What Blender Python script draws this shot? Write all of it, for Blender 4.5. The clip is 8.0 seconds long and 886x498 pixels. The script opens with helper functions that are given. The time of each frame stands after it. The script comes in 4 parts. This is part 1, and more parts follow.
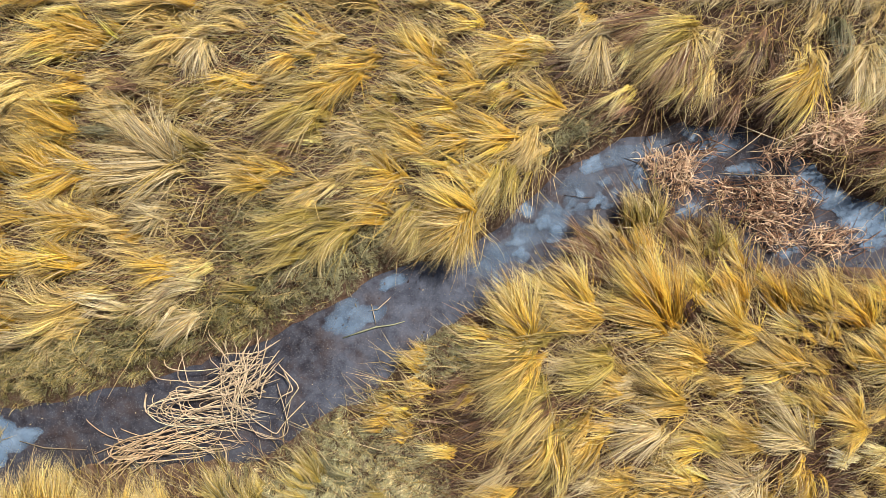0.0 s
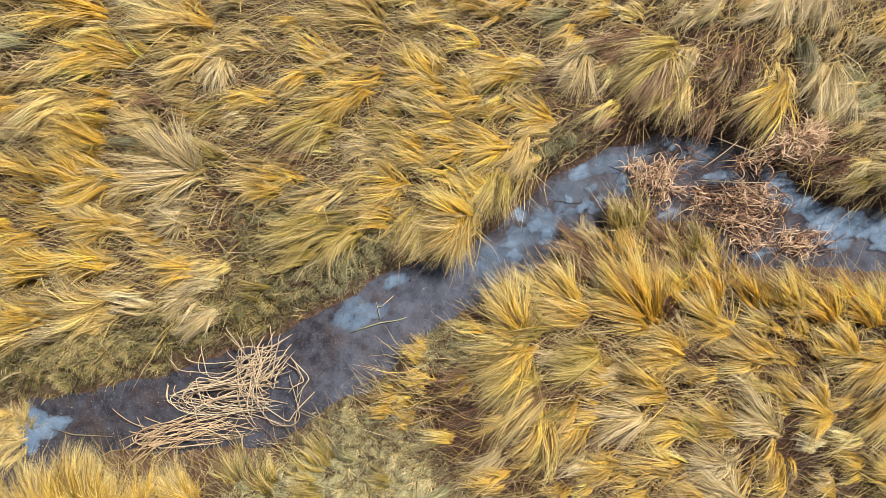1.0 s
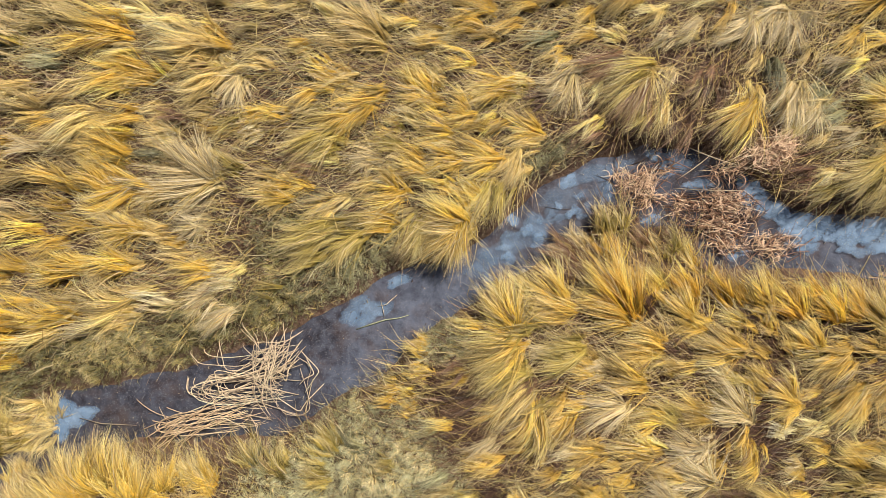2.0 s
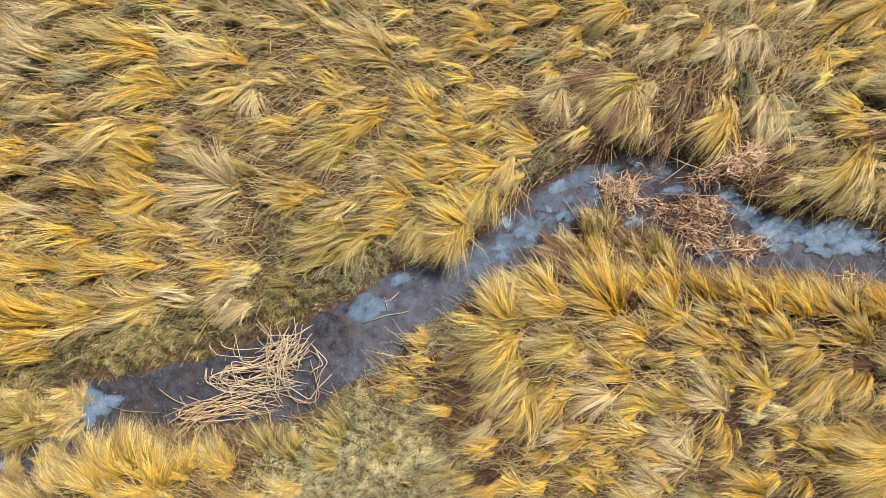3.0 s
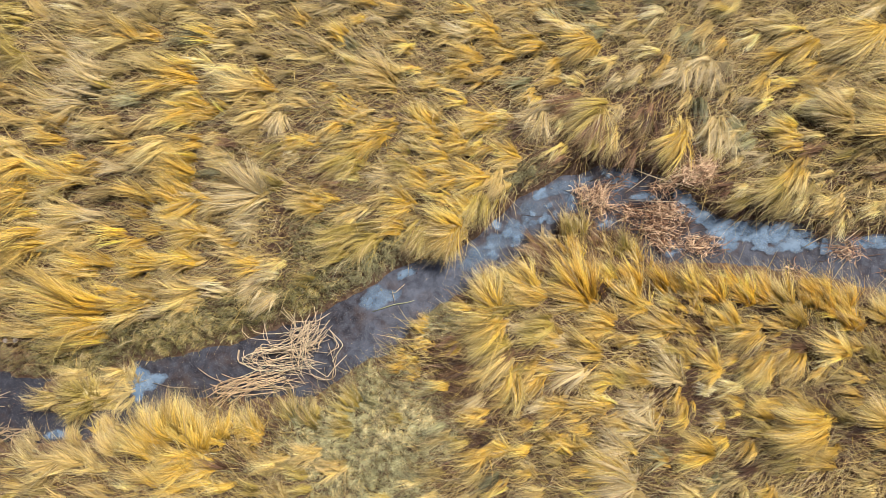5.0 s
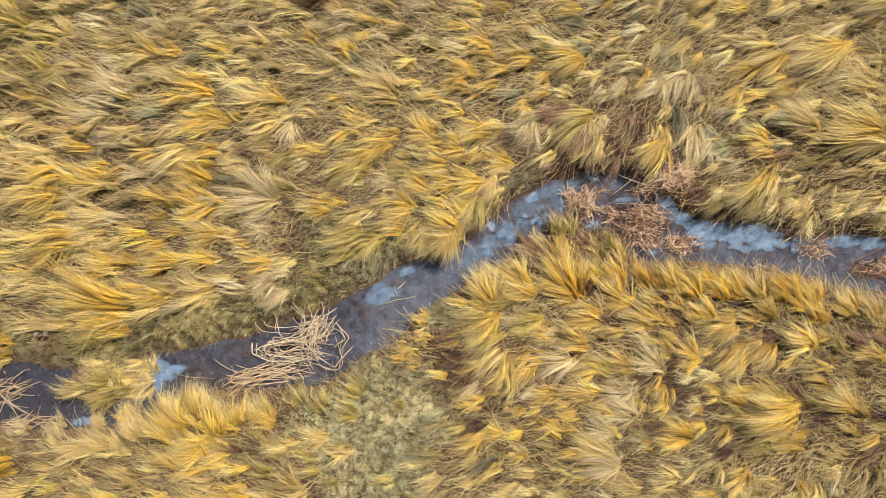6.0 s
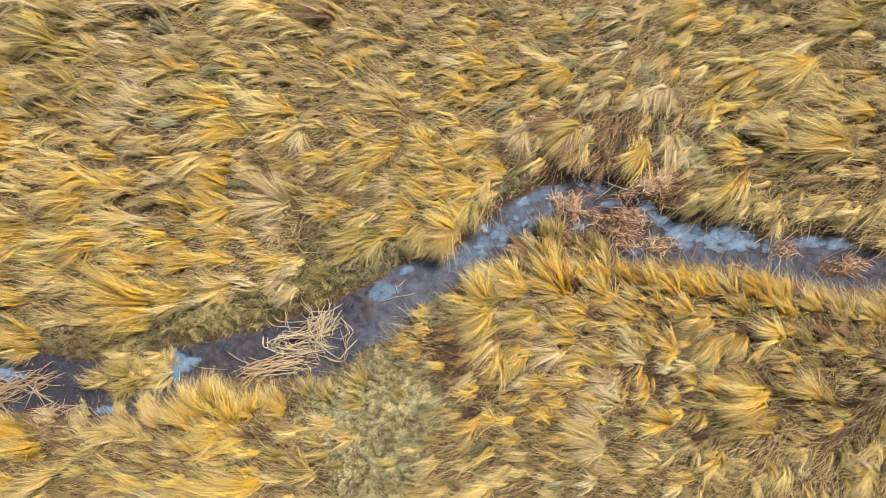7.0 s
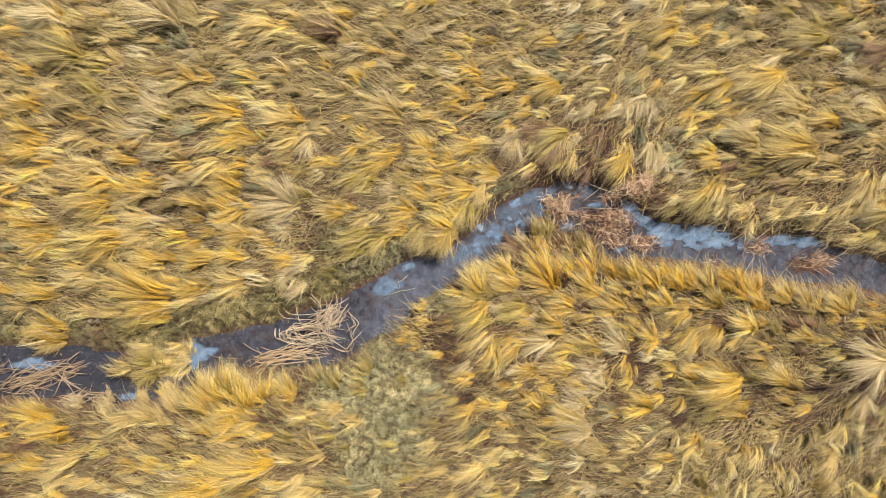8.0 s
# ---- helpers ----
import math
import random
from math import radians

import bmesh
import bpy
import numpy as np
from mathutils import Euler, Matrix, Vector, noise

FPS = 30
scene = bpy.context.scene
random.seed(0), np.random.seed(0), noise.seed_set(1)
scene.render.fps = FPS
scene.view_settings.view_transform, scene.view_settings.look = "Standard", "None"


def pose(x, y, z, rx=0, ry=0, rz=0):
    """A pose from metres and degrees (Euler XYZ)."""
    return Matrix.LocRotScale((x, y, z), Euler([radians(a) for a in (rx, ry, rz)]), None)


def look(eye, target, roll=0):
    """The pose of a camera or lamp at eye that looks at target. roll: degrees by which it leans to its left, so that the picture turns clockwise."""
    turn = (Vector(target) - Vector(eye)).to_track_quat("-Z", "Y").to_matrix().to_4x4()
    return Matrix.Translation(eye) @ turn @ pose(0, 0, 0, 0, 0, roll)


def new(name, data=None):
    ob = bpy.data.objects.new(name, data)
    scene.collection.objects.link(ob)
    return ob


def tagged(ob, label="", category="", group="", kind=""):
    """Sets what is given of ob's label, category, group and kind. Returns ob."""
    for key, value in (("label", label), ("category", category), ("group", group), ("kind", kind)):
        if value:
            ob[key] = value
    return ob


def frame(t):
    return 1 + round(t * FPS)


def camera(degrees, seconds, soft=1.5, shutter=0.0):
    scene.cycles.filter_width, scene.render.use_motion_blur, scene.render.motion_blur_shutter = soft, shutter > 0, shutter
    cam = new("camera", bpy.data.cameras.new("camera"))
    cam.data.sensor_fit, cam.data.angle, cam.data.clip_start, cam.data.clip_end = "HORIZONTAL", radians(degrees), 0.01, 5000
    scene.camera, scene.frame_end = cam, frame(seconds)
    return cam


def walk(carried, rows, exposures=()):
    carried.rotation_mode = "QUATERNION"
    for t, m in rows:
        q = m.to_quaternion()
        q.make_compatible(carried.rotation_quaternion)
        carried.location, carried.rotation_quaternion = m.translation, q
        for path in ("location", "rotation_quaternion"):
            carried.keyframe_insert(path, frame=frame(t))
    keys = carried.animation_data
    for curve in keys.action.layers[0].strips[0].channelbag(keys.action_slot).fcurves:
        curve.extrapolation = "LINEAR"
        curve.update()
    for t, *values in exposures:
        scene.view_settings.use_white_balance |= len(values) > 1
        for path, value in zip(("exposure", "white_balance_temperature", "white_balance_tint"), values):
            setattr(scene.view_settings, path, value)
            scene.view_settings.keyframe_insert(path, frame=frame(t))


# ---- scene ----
# ---- camera: a drone that rises straight up over the stream, looking down ----
cam = camera(73.0, 8.0, soft=0.72)
ROWS = [
    (0.0, 0.000, 0.000, 3.999, 0.04, 0.97, 0.00),
    (0.5, 0.007, 0.001, 4.166, 0.08, 0.98, -0.04),
    (1.0, 0.015, 0.000, 4.341, 0.18, 1.01, -0.07),
    (1.5, 0.021, -0.001, 4.523, 0.35, 1.04, -0.07),
    (3.0, 0.041, -0.010, 5.111, 0.54, 1.01, -0.10),
    (3.5, 0.047, -0.015, 5.319, 0.55, 1.05, -0.09),
    (4.0, 0.053, -0.020, 5.533, 0.54, 1.08, -0.13),
    (4.5, 0.059, -0.027, 5.753, 0.55, 1.03, -0.14),
    (6.0, 0.075, -0.052, 6.460, 0.63, 0.87, -0.26),
    (6.5, 0.079, -0.062, 6.713, 0.70, 0.76, -0.28),
    (7.0, 0.084, -0.073, 6.976, 0.78, 0.64, -0.28),
    (7.5, 0.089, -0.085, 7.252, 0.80, 0.56, -0.28),
    (8.0, 0.093, -0.098, 7.542, 0.72, 0.55, -0.34),
]
EXPOSURE = 0.47
walk(cam, [(t, pose(x, y, z, rx, ry, rz)) for t, x, y, z, rx, ry, rz in ROWS], [(0.0, EXPOSURE - 0.05), (3.0, EXPOSURE - 0.02), (8.0, EXPOSURE + 0.06)])

# ---- light: bright hazy sky, a veiled sun ----
SUN_HEIGHT, SUN_TURN = radians(55), radians(40)  # turn: from +y towards +x
world = bpy.data.worlds.new("sky")
scene.world = world
world.use_nodes = True
wn = world.node_tree
sky = wn.nodes.new("ShaderNodeTexSky")
sky.sky_type, sky.sun_disc = "NISHITA", False
sky.sun_elevation, sky.sun_rotation = SUN_HEIGHT, SUN_TURN
sky.dust_density, sky.air_density = 3.0, 1.0
back = wn.nodes["Background"]
back.inputs["Strength"].default_value = 0.033
wn.links.new(sky.outputs[0], back.inputs["Color"])
lamp = bpy.data.lights.new("sun", "SUN")
lamp.energy, lamp.angle, lamp.color = 5.0, radians(4), (1.0, 0.875, 0.76)
to_sun = Vector((math.sin(SUN_TURN) * math.cos(SUN_HEIGHT), math.cos(SUN_TURN) * math.cos(SUN_HEIGHT), math.sin(SUN_HEIGHT)))
new("sun", lamp).matrix_world = look(to_sun * 50, (0, 0, 0))


# ---- materials ----
def material(name, rough=0.7, spec=0.3):
    m = bpy.data.materials.new(name)
    m.use_nodes = True
    b = m.node_tree.nodes["Principled BSDF"]
    b.inputs["Roughness"].default_value, b.inputs["Specular IOR Level"].default_value = rough, spec
    return m, m.node_tree, b


def node(nt, kind, **inputs):
    n = nt.nodes.new(kind)
    for k, v in inputs.items():
        n.inputs[k.replace("_", " ")].default_value = v
    return n


def noise_of(nt, scale, detail=4.0, rough=0.6):
    geo = nt.nodes.new("ShaderNodeNewGeometry")
    n = node(nt, "ShaderNodeTexNoise", Scale=scale, Detail=detail, Roughness=rough)
    nt.links.new(geo.outputs["Position"], n.inputs["Vector"])
    return n


def ramp(nt, source, stops):
    r = nt.nodes.new("ShaderNodeValToRGB")
    e = r.color_ramp.elements
    while len(e) < len(stops):
        e.new(0.5)
    for k, (p, c) in enumerate(stops):
        e[k].position, e[k].color = p, (*c, 1)
    nt.links.new(source, r.inputs[0])
    return r.outputs[0]


def mixed(nt, fac, a, b, how="MIX"):
    m = nt.nodes.new("ShaderNodeMix")
    m.data_type, m.blend_type = "RGBA", how
    for sock, v in ((m.inputs[0], fac), (m.inputs[6], a), (m.inputs[7], b)):
        if hasattr(v, "links"):
            nt.links.new(v, sock)
        else:
            sock.default_value = v if isinstance(v, float) else (*v, 1)
    return m.outputs[2]


def bumped(nt, b, height, strength, distance):
    n = node(nt, "ShaderNodeBump", Strength=strength, Distance=distance)
    nt.links.new(height, n.inputs["Height"])
    nt.links.new(n.outputs[0], b.inputs["Normal"])


def leaf_material(name, through_light=0.17, rough=0.5, spec=0.35):
    """Dry leaf blades: pigment from the blade's own attribute, blotched, and partly letting light through."""
    m, nt, b = material(name, rough, spec)
    at = nt.nodes.new("ShaderNodeAttribute")
    at.attribute_name = "pigment"
    n = noise_of(nt, 45.0, 2.0)
    blotch = ramp(nt, n.outputs[0], [(0.25, (0.72, 0.70, 0.66)), (0.75, (1.18, 1.16, 1.12))])
    col = mixed(nt, 1.0, at.outputs["Color"], blotch, "MULTIPLY")
    nt.links.new(col, b.inputs["Base Color"])
    tr = nt.nodes.new("ShaderNodeBsdfTranslucent")
    nt.links.new(col, tr.inputs["Color"])
    mix = node(nt, "ShaderNodeMixShader", Fac=through_light)
    nt.links.new(b.outputs[0], mix.inputs[1])
    nt.links.new(tr.outputs[0], mix.inputs[2])
    nt.links.new(mix.outputs[0], nt.nodes["Material Output"].inputs["Surface"])
    return m


GRASS = leaf_material("dry_grass")
REED = leaf_material("dead_reed", 0.12, 0.45, 0.4)

SOIL, nt, b = material("peat_soil", 0.85, 0.25)
n1, n2 = noise_of(nt, 2.2, 6.0), noise_of(nt, 38.0, 4.0)
soil = ramp(nt, n1.outputs[0], [(0.3, (0.030, 0.016, 0.011)), (0.55, (0.052, 0.028, 0.019)), (0.75, (0.065, 0.045, 0.027))])
peat = mixed(nt, 0.55, soil, ramp(nt, n2.outputs[0], [(0.3, (0.022, 0.013, 0.009)), (0.7, (0.085, 0.052, 0.036))]))
far_grass = ramp(nt, noise_of(nt, 0.7, 8.0, 0.75).outputs[0], [(0.3, (0.12, 0.085, 0.04)), (0.5, (0.30, 0.22, 0.085)), (0.68, (0.46, 0.33, 0.11))])
away = nt.nodes.new("ShaderNodeVectorMath")
away.operation = "LENGTH"
spot = nt.nodes.new("ShaderNodeNewGeometry")
nt.links.new(spot.outputs["Position"], away.inputs[0])
reach = node(nt, "ShaderNodeMapRange")
reach.inputs["From Min"].default_value, reach.inputs["From Max"].default_value = 6.6, 9.5
nt.links.new(away.outputs["Value"], reach.inputs["Value"])
at = nt.nodes.new("ShaderNodeAttribute")
at.attribute_name = "margin"
mud = ramp(nt, noise_of(nt, 16.0, 6.0, 0.7).outputs[0], [(0.32, (0.050, 0.028, 0.019)), (0.5, (0.105, 0.068, 0.047)), (0.68, (0.165, 0.122, 0.088))])
peat = mixed(nt, at.outputs["Fac"], peat, mud)
nt.links.new(mixed(nt, reach.outputs[0], peat, far_grass), b.inputs["Base Color"])
bumped(nt, b, n2.outputs[0], 0.8, 0.03)

WATER, nt, b = material("silty_water", 0.08, 0.5)
n1, n2, n3 = noise_of(nt, 0.9, 3.0), noise_of(nt, 11.0, 6.0, 0.7), noise_of(nt, 85.0, 5.0, 0.75)
mud = ramp(nt, n1.outputs[0], [(0.36, (0.023, 0.021, 0.028)), (0.5, (0.056, 0.064, 0.092)), (0.66, (0.098, 0.125, 0.185))])
silt = ramp(nt, n2.outputs[0], [(0.38, (0.022, 0.018, 0.018)), (0.62, (0.13, 0.150, 0.195))])
both = mixed(nt, 0.48, mud, silt)
at = nt.nodes.new("ShaderNodeAttribute")
at.attribute_name = "murk"
both = mixed(nt, at.outputs["Fac"], (0.016, 0.016, 0.023), both)
rust = ramp(nt, noise_of(nt, 5.0, 4.0).outputs[0], [(0.50, (0.0, 0.0, 0.0)), (0.70, (0.40, 0.40, 0.40))])
both = mixed(nt, rust, both, (0.085, 0.058, 0.045))
specks = ramp(nt, n3.outputs[0], [(0.55, (0.0, 0.0, 0.0)), (0.66, (1.0, 1.0, 1.0))])
nt.links.new(mixed(nt, mixed(nt, 1.0, specks, (0.55, 0.55, 0.55), "MULTIPLY"), both, (0.20, 0.21, 0.23)), b.inputs["Base Color"])
bumped(nt, b, n2.outputs[0], 0.05, 0.01)

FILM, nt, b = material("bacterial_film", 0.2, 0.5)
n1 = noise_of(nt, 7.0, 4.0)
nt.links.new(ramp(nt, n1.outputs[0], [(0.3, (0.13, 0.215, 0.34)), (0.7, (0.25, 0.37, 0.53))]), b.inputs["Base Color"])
clear = nt.nodes.new("ShaderNodeBsdfTransparent")
mix = nt.nodes.new("ShaderNodeMixShader")
at = nt.nodes.new("ShaderNodeAttribute")
at.attribute_name = "thickness"
thin = nt.nodes.new("ShaderNodeMath")
thin.operation = "MULTIPLY"
nt.links.new(at.outputs["Fac"], thin.inputs[0])
nt.links.new(ramp(nt, noise_of(nt, 12.0, 3.0).outputs[0], [(0.3, (0.55, 0.55, 0.55)), (0.6, (1.0, 1.0, 1.0))]), thin.inputs[1])
nt.links.new(thin.outputs[0], mix.inputs[0])
nt.links.new(clear.outputs[0], mix.inputs[1])
nt.links.new(b.outputs[0], mix.inputs[2])
nt.links.new(mix.outputs[0], nt.nodes["Material Output"].inputs["Surface"])

STONE, nt, b = material("pale_stone", 0.8, 0.3)
n1 = noise_of(nt, 30.0, 5.0)
nt.links.new(ramp(nt, n1.outputs[0], [(0.3, (0.20, 0.18, 0.16)), (0.7, (0.42, 0.39, 0.36))]), b.inputs["Base Color"])
bumped(nt, b, n1.outputs[0], 0.5, 0.01)

# ---- the lie of the land ----
BANK_X = [-5.96, -5.67, -4.80, -4.29, -3.85, -3.49, -3.20, -2.76, -2.18, -1.75, -1.31, -0.95, -0.59, -0.44, -0.30, -0.01, 0.24, 0.50, 0.79, 1.15, 1.58, 1.94, 2.19, 2.44, 2.66, 3.01, 3.44, 3.87, 4.44, 4.80, 5.15, 5.63, 6.00]
NORTH_Y = [-1.28, -1.29, -1.30, -1.36, -1.42, -1.42, -1.17, -1.13, -1.01, -0.86, -0.73, -0.51, -0.29, -0.22, -0.15, -0.08, 0.08, 0.33, 0.54, 0.72, 0.83, 0.84, 0.73, 0.60, 0.39, 0.28, 0.27, 0.17, 0.12, 0.08, -0.07, -0.21, -0.32]
SOUTH_Y = [-1.86, -1.86, -1.89, -1.92, -1.91, -1.85, -1.71, -1.53, -1.50, -1.48, -1.43, -1.14, -0.99, -0.86, -0.66, -0.50, -0.37, -0.16, 0.00, 0.11, 0.05, -0.04, -0.08, -0.10, -0.10, -0.12, -0.19, -0.27, -0.40, -0.44, -0.48, -0.60, -0.70]
WATER_Z = -0.16
rng = np.random.RandomState(7)
TABLE = rng.rand(256, 256)


def value_noise(x, y, scale, shift=0.0):
    """Smooth noise from 0 to 1, for arrays."""
    u, v = np.asarray(x) * scale + shift + 500.0, np.asarray(y) * scale + shift * 1.7 + 500.0
    i, j = np.floor(u).astype(int), np.floor(v).astype(int)
    a, c = u - i, v - j
    a, c = a * a * (3 - 2 * a), c * c * (3 - 2 * c)
    i0, i1, j0, j1 = i % 256, (i + 1) % 256, j % 256, (j + 1) % 256
    return (TABLE[i0, j0] * (1 - a) + TABLE[i1, j0] * a) * (1 - c) + (TABLE[i0, j1] * (1 - a) + TABLE[i1, j1] * a) * c


def smooth(v):
    v = np.clip(v, 0, 1)
    return v * v * (3 - 2 * v)


def in_stream(x, y):
    """Metres inside the water's edge (minus: on the bank)."""
    x, y = np.asarray(x, float), np.asarray(y, float)
    wob = 0.07 * (value_noise(x, y, 5.0, 3.0) - 0.5) + 0.05 * (value_noise(x, y, 13.0, 9.0) - 0.5)
    s = np.minimum(np.interp(x, BANK_X, NORTH_Y) - y, y - np.interp(x, BANK_X, SOUTH_Y)) * 0.9 + wob
    return s - 0.6 * smooth((np.abs(x) - 9.0) / 3.0)


MOUNDS = [(-3.86, -1.52, 0.42, 0.19), (1.33, 0.25, 0.24, 0.17), (1.75, 0.10, 0.30, 0.14)]


def height(x, y):
    x, y = np.asarray(x, float), np.asarray(y, float)
    s = in_stream(x, y)
    top = 0.09 * (value_noise(x, y, 1.3) - 0.5) + 0.05 * (value_noise(x, y, 4.0, 5.0) - 0.5) + 0.03
    top = top + 0.5 * smooth((np.hypot(x, y) - 15) / 120) * (value_noise(x, y, 0.05, 2.0) - 0.3)
    mid = 0.5 * (np.interp(x, BANK_X, NORTH_Y) + np.interp(x, BANK_X, SOUTH_Y))
    run = 0.22 + 0.26 * (y > mid) * smooth((0.2 - x) / 0.5)
    h = top * smooth(-s / run) + (WATER_Z - 0.01) * (1 - smooth(-s / run))
    h = h - 0.16 * smooth(s / 0.18)
    for mx, my, rx, ry in MOUNDS:
        m = smooth(1.5 * (1.25 - np.hypot((x - mx) / rx, (y - my) / ry)))
        h = np.maximum(h, (h * (1 - m) + (-0.06) * m))
    return h


def mesh_of(name, verts, faces, mats, flat=False):
    me = bpy.data.meshes.new(name)
    me.from_pydata(verts, [], faces)
    for m in mats:
        me.materials.append(m)
    if not flat:
        me.polygons.foreach_set("use_smooth", [True] * len(me.polygons))
    me.update()
    return me


fine_x, fine_y = np.arange(-12, 12.01, 0.08), np.arange(-7, 7.01, 0.08)
far = np.array([1.0, 3, 7, 15, 30, 60, 120, 250, 500, 1000, 2000])
gx = np.concatenate([-12 - far[::-1], fine_x, 12 + far])
gy = np.concatenate([-7 - far[::-1], fine_y, 7 + far])
mx, my = np.meshgrid(gx, gy)
verts = np.stack([mx.ravel(), my.ravel(), height(mx.ravel(), my.ravel())], 1)
w = len(gx)
faces = [(j * w + i, j * w + i + 1, (j + 1) * w + i + 1, (j + 1) * w + i) for j in range(len(gy) - 1) for i in range(w - 1)]
ground = new("ground", mesh_of("ground", verts.tolist(), faces, [SOIL]))
brink = in_stream(verts[:, 0], verts[:, 1])
ground.data.attributes.new("margin", "FLOAT", "POINT").data.foreach_set("value", smooth((brink + 0.30) / 0.16))
tagged(ground, "dark brown peaty meadow soil with a stream channel cut into it", "ground", kind="structure")

wx = np.arange(-11.5, 11.51, 0.25)
verts, faces = [], []
for i, x in enumerate(wx):
    n_y, s_y = float(np.interp(x, BANK_X, NORTH_Y)) + 0.4, float(np.interp(x, BANK_X, SOUTH_Y)) - 0.4
    verts += [(x, s_y + (n_y - s_y) * k / 6, WATER_Z) for k in range(7)]
    if i:
        faces += [(7 * i - 7 + k, 7 * i + k, 7 * i + k + 1, 7 * i - 6 + k) for k in range(6)]
water = new("water", mesh_of("water", verts, faces, [WATER]))
murk = np.interp([v[0] for v in verts], [-4.2, -3.2, -2.6, -1.3, -0.8, 1.0, 1.9, 2.4, 4.2, 4.8], [0.35, 0.6, 0.62, 0.55, 1.0, 1.0, 0.7, 0.9, 0.8, 1.0])
water.data.attributes.new("murk", "FLOAT", "POINT").data.foreach_set("value", murk)
tagged(water, "still blue-grey silty water in a narrow meadow stream", "water", kind="structure")

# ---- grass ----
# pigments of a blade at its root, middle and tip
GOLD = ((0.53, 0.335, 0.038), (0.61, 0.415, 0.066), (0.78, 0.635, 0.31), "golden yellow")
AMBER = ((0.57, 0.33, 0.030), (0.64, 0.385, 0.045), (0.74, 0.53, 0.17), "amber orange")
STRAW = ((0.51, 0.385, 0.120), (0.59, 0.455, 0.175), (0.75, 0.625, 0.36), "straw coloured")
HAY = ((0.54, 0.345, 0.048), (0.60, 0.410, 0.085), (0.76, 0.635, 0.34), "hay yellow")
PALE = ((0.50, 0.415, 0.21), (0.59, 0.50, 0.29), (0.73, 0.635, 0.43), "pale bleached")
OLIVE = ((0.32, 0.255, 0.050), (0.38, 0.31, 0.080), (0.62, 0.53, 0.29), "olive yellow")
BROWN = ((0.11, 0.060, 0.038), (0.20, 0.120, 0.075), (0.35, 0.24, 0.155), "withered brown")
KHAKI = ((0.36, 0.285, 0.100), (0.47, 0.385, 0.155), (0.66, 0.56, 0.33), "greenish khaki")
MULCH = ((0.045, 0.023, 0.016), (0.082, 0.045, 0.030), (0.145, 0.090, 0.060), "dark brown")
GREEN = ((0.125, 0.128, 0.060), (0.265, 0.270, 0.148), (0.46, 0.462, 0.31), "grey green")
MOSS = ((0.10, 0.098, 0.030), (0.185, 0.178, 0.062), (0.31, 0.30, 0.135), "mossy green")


def blades(name, root, heading, length, rise, fall, curl, width, pigment, segments, mat, bend=1.2, wave=0.0):
    """One mesh of many arching, tapered leaf blades. Angles in radians; pigment: n x 3 x 3 (root, middle, tip)."""
    n = len(root)
    p, v, t = root.copy(), [], []
    lean = rng.normal(0, 0.42, n)
    for k in range(segments + 1):
        s = k / segments
        el = fall + (rise - fall) * (1 - s) ** bend
        az = heading + curl * s + wave * math.sin(2 * math.pi * s)
        d = np.stack([np.cos(az) * np.cos(el), np.sin(az) * np.cos(el), np.sin(el)], 1)
        side = np.stack([-np.sin(az) * np.cos(lean), np.cos(az) * np.cos(lean), np.sin(lean)], 1)
        half = (width * 0.5 * (1 - s ** 1.5) * (0.75 + 0.5 * min(s * 3, 1)))[:, None]
        if k < segments:
            v += [p - side * half, p + side * half]
            t += [s, s]
        else:
            v.append(p.copy())
            t.append(s)
        p = p + d * (length / segments)[:, None]
        low = height(p[:, 0] + blades.at[0], p[:, 1] + blades.at[1]) + 0.012 - blades.at[2]
        low = np.maximum(low, WATER_Z + 0.012 - blades.at[2])
        p[:, 2] = np.maximum(p[:, 2], low)
    m = 2 * segments + 1
    co = np.stack(v, 1).reshape(-1, 3)
    quads = np.array([(2 * k, 2 * k + 2, 2 * k + 3, 2 * k + 1) for k in range(segments - 1)])
    tip = np.array([2 * segments - 2, 2 * segments, 2 * segments - 1])
    start = np.arange(n)[:, None]
    per = np.concatenate([quads.ravel(), tip])
    loops = (start * m + per[None]).ravel()
    sizes = np.tile(np.array([4] * (segments - 1) + [3]), n)
    me = bpy.data.meshes.new(name)
    me.vertices.add(len(co))
    me.vertices.foreach_set("co", co.ravel())
    me.loops.add(len(loops))
    me.loops.foreach_set("vertex_index", loops)
    me.polygons.add(len(sizes))
    me.polygons.foreach_set("loop_start", np.concatenate([[0], np.cumsum(sizes)[:-1]]))
    me.polygons.foreach_set("loop_total", sizes)
    me.polygons.foreach_set("use_smooth", np.ones(len(sizes), bool))
    me.update(calc_edges=True)
    me.materials.append(mat)
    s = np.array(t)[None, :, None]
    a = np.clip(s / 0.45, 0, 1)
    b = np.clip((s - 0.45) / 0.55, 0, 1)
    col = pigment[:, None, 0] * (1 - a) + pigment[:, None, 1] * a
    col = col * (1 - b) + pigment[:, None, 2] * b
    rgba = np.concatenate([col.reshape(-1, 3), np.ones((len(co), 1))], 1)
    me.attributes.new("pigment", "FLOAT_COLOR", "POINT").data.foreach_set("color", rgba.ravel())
    return me


blades.at = (0.0, 0.0, 0.0)


def tinted(tone, n, spread=0.16):
    """The pigments of n blades of one tone, each a little off."""
    base = np.array(tone[:3])[None].repeat(n, 0)
    light = 1 + rng.normal(0, spread, (n, 1, 1))
    warm = 1 + rng.normal(0, 0.06, (n, 1, 1)) * np.array([1.0, 0.2, -1.6])
    return np.clip(base * light * warm, 0.01, 0.8)


